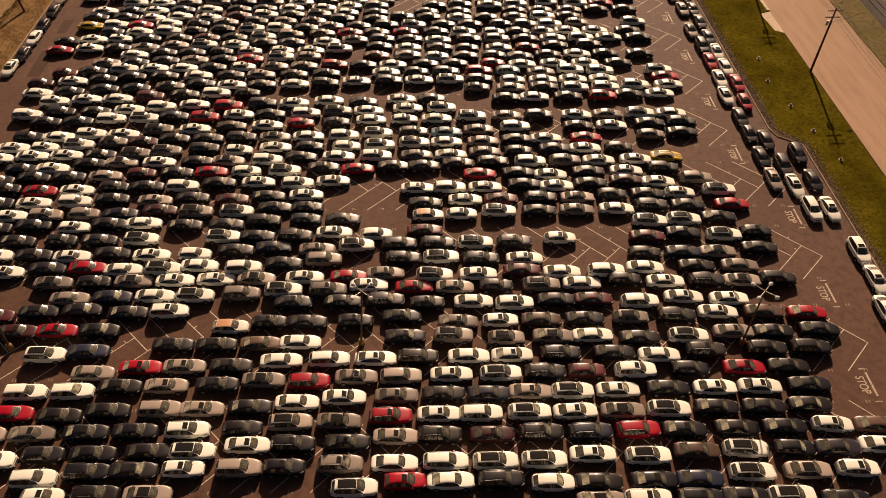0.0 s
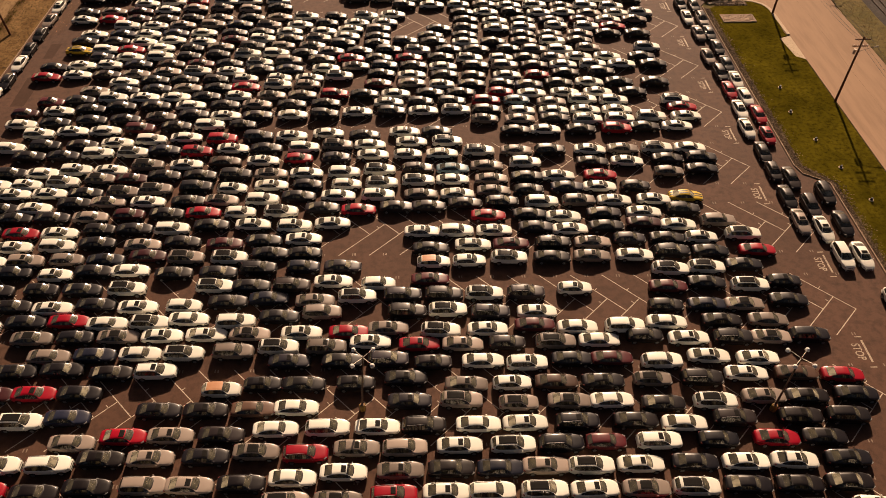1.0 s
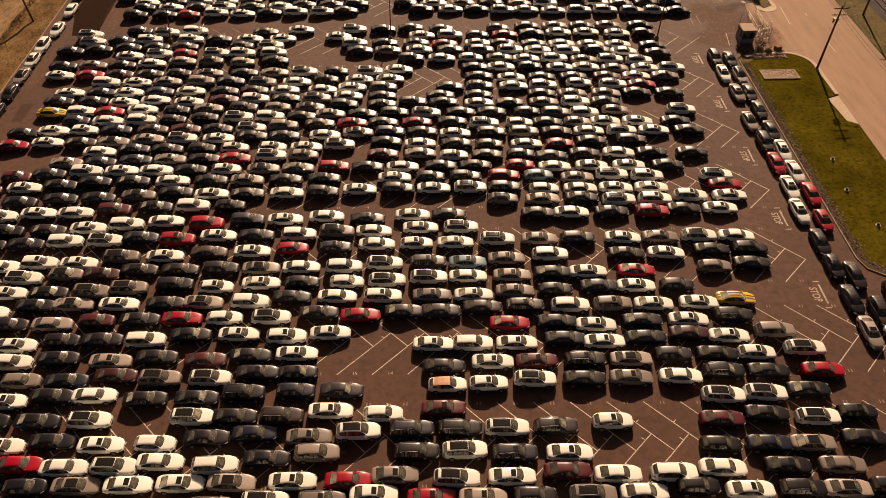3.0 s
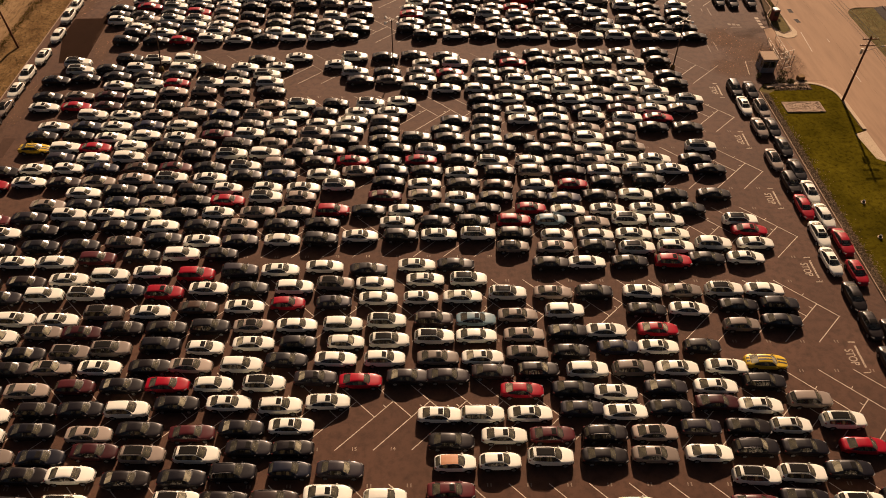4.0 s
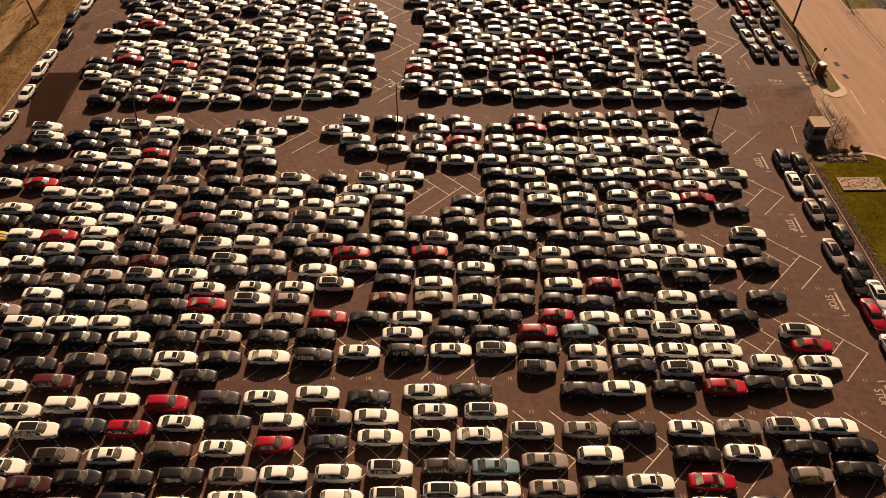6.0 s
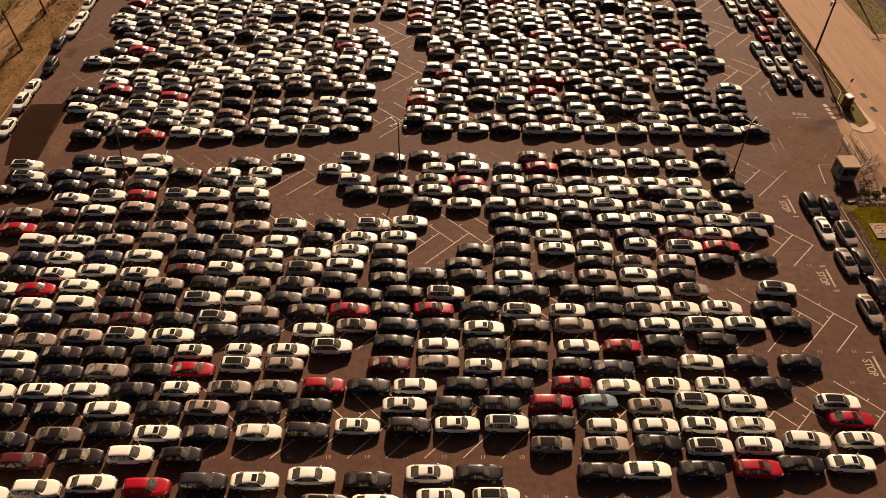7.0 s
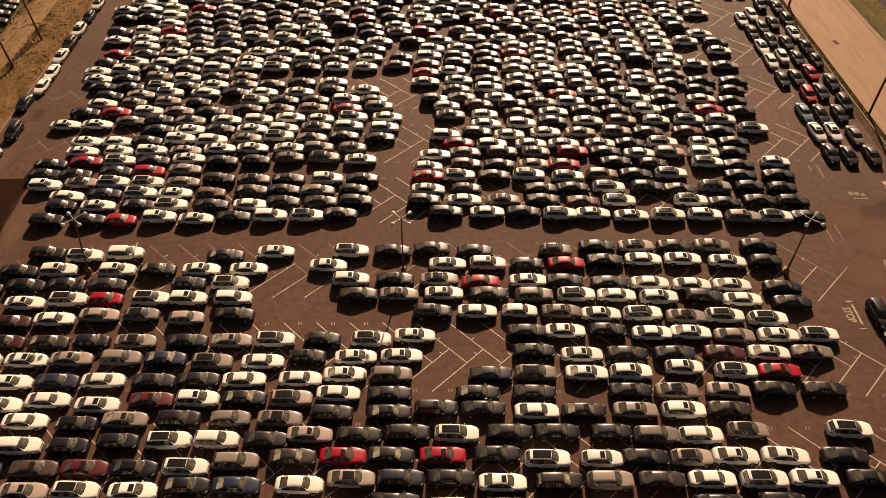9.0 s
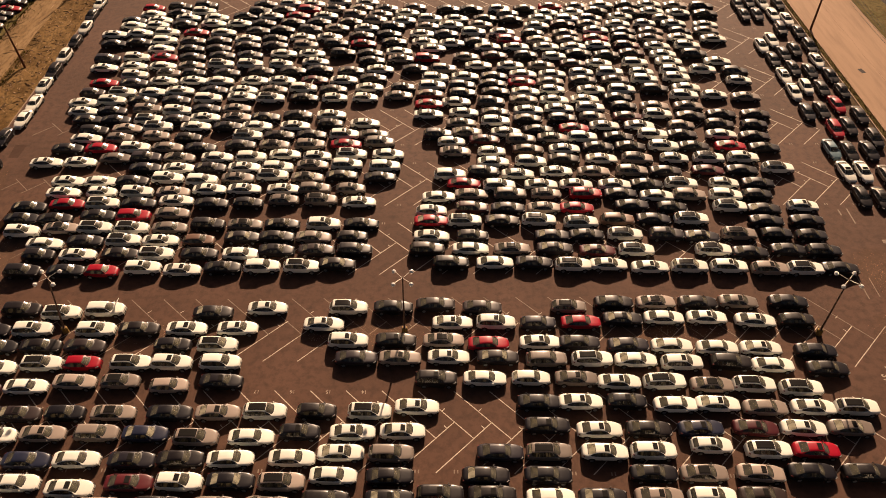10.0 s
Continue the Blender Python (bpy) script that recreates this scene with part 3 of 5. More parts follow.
def car_shell(s):
    """The outer skin as faces sorted by part: {part: [(points), ...]}."""
    nose, tail = s["top"][0][0], s["top"][-1][0]
    xs = {p[0] for p in s["top"]} | {x for p in s["pillars"] for x in p} | set(s["side"])
    for a in s["axles"]:
        xs |= {a - 0.40, a - 0.26, a, a + 0.26, a + 0.40}
    bands = ((s["cowl"], s["cowl"] - 0.09), (s["front"] + 0.05, s["front"]), (s["rear"], s["rear"] - 0.05), (s["foot"] + 0.06, s["foot"]))
    keep = set(dict(s["top"])) | {x for b in bands for x in b} | set(s["side"]) | {x for p in s["pillars"] for x in p}
    xs |= keep
    xs = sorted(xs, reverse=True)
    xs = [x for i, x in enumerate(xs) if i == 0 or xs[i - 1] - x > 0.035 or x in keep]
    peak = max(z for _, z in s["top"])
    rings = []
    for x in xs:
        zt = along(s["top"], x)
        zb = s["belt"][0] + (s["belt"][1] - s["belt"][0]) * (nose - x) / (nose - tail)
        zb = min(zb, zt - 0.09)
        w = s["w"] * (1 - 0.42 * max(0, (x - nose + 1.15) / 1.15) ** 2.3 - 0.34 * max(0, (tail + 1.05 - x) / 1.05) ** 2.3)
        c = min(max((zt - zb - 0.1) / (peak - zb - 0.1), 0), 1)
        lift = 0.24
        for a in s["axles"]:
            if abs(x - a) < 0.401:
                lift = max(lift, 0.33 + math.sqrt(max(0.405 ** 2 - (x - a) ** 2, 0)) * 0.98)
        half = [(w * 0.955, lift), (w * 0.995, max(0.46, lift + 0.03)), (w, max(0.66, lift + 0.05)), (w * 0.965, zb)]
        half.append((w * 0.88, zb + max(0.025, (1 - c) * (zt - zb) * 0.62)))
        half.append((w * 0.76 * (1 - c) + s["w"] * 0.635 * c, zt - 0.022 - 0.060 * c))
        half.append((half[-1][0] * 0.92, zt - 0.012 - 0.028 * c))
        half.append((w * 0.34, zt - 0.002 - 0.004 * c))
        # the windscreen and the edges that meet it bow forwards in the middle
        bow = 0.30 + 0.70 * (x - s["front"]) / (s["cowl"] - s["front"]) if s["front"] - 0.001 <= x <= s["cowl"] + 0.001 else 0.0
        back = [0.0] * 5 + [0.17 * bow * min((y / (0.6 * s["w"])) ** 2, 1.2) for y, _ in half[5:]]
        ring = [(x - d, -y, z) for (y, z), d in zip(half, back)] + [(x - d, y, z) for (y, z), d in zip(half[::-1], back[::-1])]
        rings.append((x, c, ring))
    faces = {"body": [], "windscreen_trim": [], "rear_window_trim": [], "side_window_trim": [], "side_window_2_trim": [], "windscreen": [], "rear_window": [], "side_window": [], "side_window_2": []}
    for (xa, ca, a), (xb, cb, b) in zip(rings, rings[1:]):
        mid = 0.5 * (xa + xb)
        for k in range(15):
            key = "body"
            if k in (6, 7, 8):
                if any(b1 < mid < b0 for b0, b1 in bands):
                    key = "windscreen_trim" if mid > 0 else "rear_window_trim"
                elif s["front"] < mid < s["cowl"]:
                    key = "windscreen"
                elif s["foot"] < mid < s["rear"]:
                    key = "rear_window"
            elif k in (4, 10) and s["side"][1] < mid < s["side"][0]:
                key = ("side_window" if k == 4 else "side_window_2") + ("_trim" if any(p1 < mid < p0 for p0, p1 in s["pillars"]) else "")
            faces[key].append((a[k], a[k + 1], b[k + 1], b[k], k))
    faces["body"] += [(*rings[0][2][::-1], 2), (*rings[-1][2], 2)]
    return faces


def shell_mesh(bm, faces, mat=0, seen=None):
    seen = {} if seen is None else seen
    for *f, k in faces:
        vs = []
        for p in f:
            key = tuple(round(c, 4) for c in p)
            if key not in seen:
                seen[key] = bm.verts.new(p)
            if seen[key] not in vs:
                vs.append(seen[key])
        if len(vs) > 2:
            made = bm.faces.new(vs)
            made.material_index, made.smooth = mat, 3 <= k <= 11


def wheel_mesh(bm, x, side, w, tyre=0, rim=1, seg=12):
    """A tyre with a sunk rim, standing on the ground; side is -1 or 1."""
    r, out, back = 0.335, side * (w - 0.005), side * (w - 0.23)
    prof = ((r - 0.03, back), (r, back + side * 0.03), (r, out - side * 0.03), (r - 0.03, out), (0.225, out), (0.215, out - side * 0.03))
    rings = [[bm.verts.new((x + q * math.cos(k * math.tau / seg), y, r + q * math.sin(k * math.tau / seg))) for k in range(seg)] for q, y in prof]
    for i, (a, b) in enumerate(zip(rings, rings[1:])):
        for k in range(seg):
            bm.faces.new((a[k], a[(k + 1) % seg], b[(k + 1) % seg], b[k])).material_index = tyre if i < 4 else rim
    bm.faces.new(rings[-1]).material_index = rim


def sunroof_panel(bm, s, kind, mat=0):
    """A roof panel that follows the roof's curve, 9 mm proud."""
    x0, x1, hw = (s["front"] - 0.12, s["front"] - 0.62, 0.40) if kind == "small" else (s["front"] - 0.06, s["rear"] + 0.30, 0.46)
    if kind == "cover":
        x0, x1, hw = s["front"] - 0.02, s["rear"] + 0.1, 0.56
    xs = sorted({x0, x1} | {p[0] for p in s["top"] if x1 < p[0] < x0}, reverse=True)
    rows = []
    for x in xs:
        z = along(s["top"], x) + 0.009
        rows.append([bm.verts.new((x, y, z - 0.02 * (abs(y) > 0.35))) for y in (-hw, -0.3, 0.3, hw)])
    for a, b in zip(rows, rows[1:]):
        for k in range(3):
            bm.faces.new((a[k], a[k + 1], b[k + 1], b[k])).material_index = mat


def lamp_mesh(bm, s, side, front, mat=0):
    nose, tail = s["top"][0][0], s["top"][-1][0]
    if front:
        x, y, z, dx, a = nose - 0.25, side * s["w"] * 0.70, along(s["top"], nose - 0.25) - 0.10, 0.17, -34
    else:
        x, y, z, dx, a = tail + 0.17, side * s["w"] * 0.72, along(s["top"], tail + 0.17) - 0.13, 0.10, 34
    box(bm, x - dx, x + dx, y - 0.07, y + 0.07, z - 0.05, z + 0.05, mat, Matrix.Translation((x, y, z)) @ Matrix.Rotation(radians(side * a), 4, "Z") @ Matrix.Translation((-x, -y, -z)))


def mirror_mesh(bm, s, side, mat=0):
    x, y, z = s["cowl"] - 0.30, side * (s["w"] + 0.06), s["belt"][0] + 0.04
    tube(bm, (x - 0.05, y, z), (x + 0.02, y, z), 0.06, 0.055, 7, mat)
    tube(bm, (x + 0.02, y, z), (x + 0.07, y - side * 0.01, z - 0.01), 0.055, 0.03, 7, mat)


def chassis_mesh(bm, s, mat=0):
    nose, tail = s["top"][0][0], s["top"][-1][0]
    box(bm, tail + 0.35, nose - 0.35, -s["w"] * 0.74, s["w"] * 0.74, 0.20, 0.62, mat)


def grille_mesh(bm, s, mat=0):
    """An upper and a lower grille let into the nose."""
    nose, z = s["top"][0][0], s["top"][1][1]
    box(bm, nose - 0.14, nose + 0.008, -s["w"] * 0.42, s["w"] * 0.42, 0.29, s["top"][0][1] - 0.04, mat)
    box(bm, nose - 0.14, nose - 0.01, -s["w"] * 0.36, s["w"] * 0.36, z - 0.10, z - 0.02, mat)


def dashboard_mesh(bm, s, mat=0):
    """The dashboard: a top that falls towards the seats, a binnacle and a steering wheel's rim."""
    c, z = s["cowl"], along(s["top"], s["cowl"]) - 0.05
    w = s["w"] * 0.72
    prof = ((c - 0.04, z), (c - 0.32, z + 0.02), (c - 0.50, z - 0.04), (c - 0.55, z - 0.22), (c - 0.10, 0.55))
    rows = [[bm.verts.new((x, y * w, zz - 0.13 * y * y)) for y in (-1, -0.7, -0.35, 0, 0.35, 0.7, 1)] for x, zz in prof]
    for i, (a, b) in enumerate(zip(rows, rows[1:] + rows[:1])):
        for k in range(6):
            f = bm.faces.new((a[k], a[k + 1], b[k + 1], b[k]))
            f.material_index, f.smooth = mat, i < 2
    for k in (0, 6):
        bm.faces.new([r[k] for r in rows]).material_index = mat
    box(bm, c - 0.46, c - 0.24, 0.20, 0.54, z - 0.02, z + 0.05, mat)
    ring = [Vector((c - 0.68 + 0.07 * math.cos(t * math.tau / 10), 0.37 + 0.18 * math.sin(t * math.tau / 10), z - 0.02 + 0.16 * math.cos(t * math.tau / 10))) for t in range(10)]
    for p, q in zip(ring, ring[1:] + ring[:1]):
        tube(bm, p, q, 0.018, 0.018, 4, mat)


def seat_mesh(bm, s, side, mat=0):
    """A front seat: cushion, raked back and headrest."""
    x = s["front"] - 0.55
    rake = Matrix.Translation((x - 0.22, 0, 0.72)) @ Matrix.Rotation(radians(-16), 4, "Y")
    box(bm, x - 0.26, x + 0.26, side * 0.37 - 0.24, side * 0.37 + 0.24, 0.55, 0.74, mat)
    box(bm, -0.07, 0.07, side * 0.37 - 0.23, side * 0.37 + 0.23, 0.0, 0.46, mat, rake)
    box(bm, -0.05, 0.05, side * 0.37 - 0.12, side * 0.37 + 0.12, 0.48, 0.64, mat, rake)


def bench_mesh(bm, s, mat=0):
    """The rear seat with the shelf behind it."""
    x, z = s["rear"] + 0.55, s["belt"][1] - 0.03
    box(bm, x - 0.30, x + 0.25, -0.62, 0.62, 0.55, 0.74, mat)
    box(bm, x - 0.42, x - 0.26, -0.62, 0.62, 0.62, z + 0.08, mat)
    box(bm, s["foot"] + 0.10, x - 0.40, -0.60, 0.60, z - 0.25, z, mat)


def rail_mesh(bm, s, side, mat=0):
    """A roof rail on little feet."""
    for xa, xb in ((s["front"] - 0.25, -0.6), (-0.6, s["rear"] + 0.15)):
        za, zb = along(s["top"], xa) + 0.01, along(s["top"], xb) + 0.01
        tube(bm, (xa, side * s["w"] * 0.60, za), (xb, side * s["w"] * 0.60, zb), 0.022, 0.022, 5, mat)
    for xa in (s["front"] - 0.25, -0.6, s["rear"] + 0.15):
        z = along(s["top"], xa)
        tube(bm, (xa, side * s["w"] * 0.60, z - 0.07), (xa, side * s["w"] * 0.60, z + 0.02), 0.022, 0.022, 5, mat)


GLASS_LABEL = {"windscreen": "windscreen", "rear_window": "rear_window", "side_window": "side_window", "side_window_2": "side_window"}


def detailed_car(style, roof):
    """A car of separate parts under an empty at its base, nose towards +x."""
    s = STYLES[style]
    root = new(style)
    root.empty_display_size = 0.5
    faces = car_shell(s)
    bm = bmesh.new()
    shell_mesh(bm, [f for f in faces["body"] if f[-1] not in (0, 14)])
    shell_mesh(bm, [f for f in faces["body"] if f[-1] in (0, 14)], 1)
    chassis_mesh(bm, s, 1)
    part("body", bm, (M_PAINT, M_TYRE), root)
    bm = bmesh.new()
    grille_mesh(bm, s)
    part("grille", bm, M_TRIM, root, "black front grille")
    for key, name in GLASS_LABEL.items():
        bm = bmesh.new()
        seen = {}
        shell_mesh(bm, faces[key], 0, seen)
        shell_mesh(bm, faces[key + "_trim"], 1, seen)
        part(name, bm, ({"side_window": M_GLASS, "rear_window": M_REAR}.get(name, M_SCREEN), M_TRIM), root, smooth=True)
    bm = bmesh.new()
    dashboard_mesh(bm, s)
    part("dashboard", bm, M_DASH, root)
    bm = bmesh.new()
    bench_mesh(bm, s)
    part("rear_seat", bm, M_CABIN, root)
    for side in (-1, 1):
        bm = bmesh.new()
        seat_mesh(bm, s, side)
        part("front_seat", bm, M_CABIN, root)
    for a in s["axles"]:
        for side in (-1, 1):
            bm = bmesh.new()
            wheel_mesh(bm, a, side, s["w"])
            part("wheel", bm, (M_TYRE, M_RIM), root)
    for side in (-1, 1):
        bm = bmesh.new()
        lamp_mesh(bm, s, side, True)
        part("headlight", bm, M_HEADLAMP, root)
        bm = bmesh.new()
        lamp_mesh(bm, s, side, False)
        part("taillight", bm, M_TAILLAMP, root)
        bm = bmesh.new()
        mirror_mesh(bm, s, side)
        part("wing_mirror", bm, M_PAINT, root)
        if style == "suv":
            bm = bmesh.new()
            rail_mesh(bm, s, side)
            part("roof_rail", bm, M_RAIL, root)
    roof_part(s, roof, root)
    return root


def roof_part(s, roof, root):
    if roof == "plain":
        return
    bm = bmesh.new()
    if roof == "stripes":
        bm.free()
        for y in (-0.30, 0.12):
            for x0, x1 in ((s["top"][2][0], s["cowl"]), (s["front"] - 0.05, s["rear"] + 0.05), (s["foot"] - 0.05, s["top"][-2][0])):
                bm = bmesh.new()
                rows = []
                for i in range(5):
                    x = x0 + (x1 - x0) * i / 4
                    z = along(s["top"], x) + 0.012
                    rows.append((bm.verts.new((x, y, z)), bm.verts.new((x, y + 0.20, z))))
                for a, b in zip(rows, rows[1:]):
                    bm.faces.new((a[0], a[1], b[1], b[0]))
                part("racing_stripe", bm, M_BLACK, root, "black painted stripe")
        return
    sunroof_panel(bm, s, roof)
    if roof == "cover":
        part("roof_panel", bm, M_TAN_ROOF, root, "tan roof panel")
    else:
        part("sunroof", bm, M_ROOF_GLASS, root, "dark glass sunroof")


def plain_car(style, roof):
    """The same car for the far rows, in one mesh."""
    s = STYLES[style]
    faces = car_shell(s)
    bm = bmesh.new()
    shell_mesh(bm, [f for f in faces["body"] if f[-1] not in (0, 14)])
    shell_mesh(bm, [f for f in faces["body"] if f[-1] in (0, 14)], 1)
    chassis_mesh(bm, s, 1)
    for key in GLASS_LABEL:
        shell_mesh(bm, faces[key + "_trim"], 11)
    grille_mesh(bm, s, 11)
    for a in s["axles"]:
        for side in (-1, 1):
            wheel_mesh(bm, a, side, s["w"], 1, 2, 10)
    for side in (-1, 1):
        lamp_mesh(bm, s, side, True, 3)
        lamp_mesh(bm, s, side, False, 4)
        mirror_mesh(bm, s, side, 0)
    if roof in ("small", "pano"):
        sunroof_panel(bm, s, roof, 5)
    if roof == "cover":
        sunroof_panel(bm, s, roof, 6)
    for key in ("rear_window", "side_window", "side_window_2"):
        shell_mesh(bm, faces[key], 10 if key == "rear_window" else 7)
    shell_mesh(bm, faces["windscreen"], 8)
    dashboard_mesh(bm, s, 12)
    bench_mesh(bm, s, 9)
    for side in (-1, 1):
        seat_mesh(bm, s, side, 9)
    root = finish(style, bm, (M_PAINT, M_TYRE, M_RIM, M_HEADLAMP, M_TAILLAMP, M_ROOF_GLASS, M_TAN_ROOF, M_GLASS, M_SCREEN, M_CABIN, M_REAR, M_TRIM, M_DASH))
    if roof == "stripes":
        roof_part(s, roof, root)
    if roof == "bonnet":
        bm = bmesh.new()
        c, z = s["cowl"], along(s["top"], s["cowl"])
        box(bm, 0, 1.05, -0.72, 0.72, 0.0, 0.04, 0, Matrix.Translation((c + 0.02, 0, z + 0.05)) @ Matrix.Rotation(radians(-52), 4, "Y"))
        part("bonnet", bm, M_PAINT, root, "raised bonnet")
    return root


# colour letters of the plans; capitals are tall cars, V has a glass roof, v a plain one
PAINTS = {
    "w": ("white", (0.67, 0.66, 0.585)), "k": ("black", (0.0055, 0.0038, 0.0050)), "g": ("dark grey", (0.016, 0.0115, 0.0135)),
    "t": ("silver-beige", (0.285, 0.232, 0.195)), "r": ("bright red", (0.27, 0.0, 0.010)), "m": ("maroon", (0.055, 0.007, 0.009)),
    "b": ("dark blue", (0.009, 0.011, 0.024)), "o": ("bronze brown", (0.11, 0.062, 0.042)), "c": ("pale blue-grey", (0.13, 0.20, 0.23)),
    "y": ("yellow", (0.52, 0.34, 0.02)),
}
protos = {}
rng = random.Random(7)


def place_car(letter, x, y, yaw, near, group, where, z=0.0):
    low = {"v": "w", "q": "r"}.get(letter.lower(), letter.lower())
    name, rgb = PAINTS["w" if low == "h" else low]
    dice = rng.random()
    if letter == "V":
        style, roof = "suv", "pano"
    elif letter == "O":
        name, rgb, style, roof = "white", PAINTS["w"][1], "hatchback", "cover"
    elif letter == "H":
        name, rgb, style, roof = "white", PAINTS["w"][1], "suv", "bonnet"
    elif letter == "y":
        style, roof = "sedan", "stripes"
    elif letter.isupper():
        style, roof = ("suv" if dice < 0.75 else "hatchback"), ("plain" if dice < 0.55 else "pano" if low == "t" else "small")
    else:
        style = "sedan" if dice < 0.76 else "hatchback" if dice < 0.85 else "suv"
        roof = "plain" if letter == "v" else "pano" if low == "t" and rng.random() < 0.4 else "small" if rng.random() < (0.75 if low in "wt" else 0.35) else "plain"
    m = pose(x, y, z, 0, 0, yaw) @ Matrix.Diagonal((0.99, 0.985, 0.985, 1))
    key = (near, style, roof)
    if key not in protos:
        protos[key] = detailed_car(style, roof) if near else plain_car(style, roof)
        protos[key].matrix_world = m
        ob = protos[key]
    else:
        ob = copy_thing(protos[key], m)
    k = rng.uniform(0.42, 1.10) if low == "t" else rng.uniform(0.4, 1.5) if low in "gmob" else rng.uniform(0.88, 1.08)
    warm = rng.uniform(-0.3, 0.3) if low in "kg" else 0.0  # black and grey paints lean to brown or to blue
    col = (rgb[0] * k * (1 + 0.7 * warm), rgb[1] * k, rgb[2] * k * (1 - warm), 1)
    for o in (ob, *ob.children):
        o.color = col
    ob.name = name.split()[-1].replace("-", "_") + "_" + style
    kind = {"sedan": "sedan", "suv": "tall SUV", "hatchback": "hatchback"}[style]
    top = {"plain": "painted roof", "small": "small sunroof", "pano": "dark glass roof", "cover": "tan roof", "stripes": "black stripes", "bonnet": "raised bonnet"}[roof]
    tagged(ob, "%s %s with %s, %s" % (name, kind, top, where), "car", group)


def plan_cells(text):
    for j, row in enumerate(text[1:].split("\n")):
        for i, letter in enumerate(row):
            if letter != " ":
                yield letter, -76.0 + 0.5 * i, 33.0 + 0.5 * j


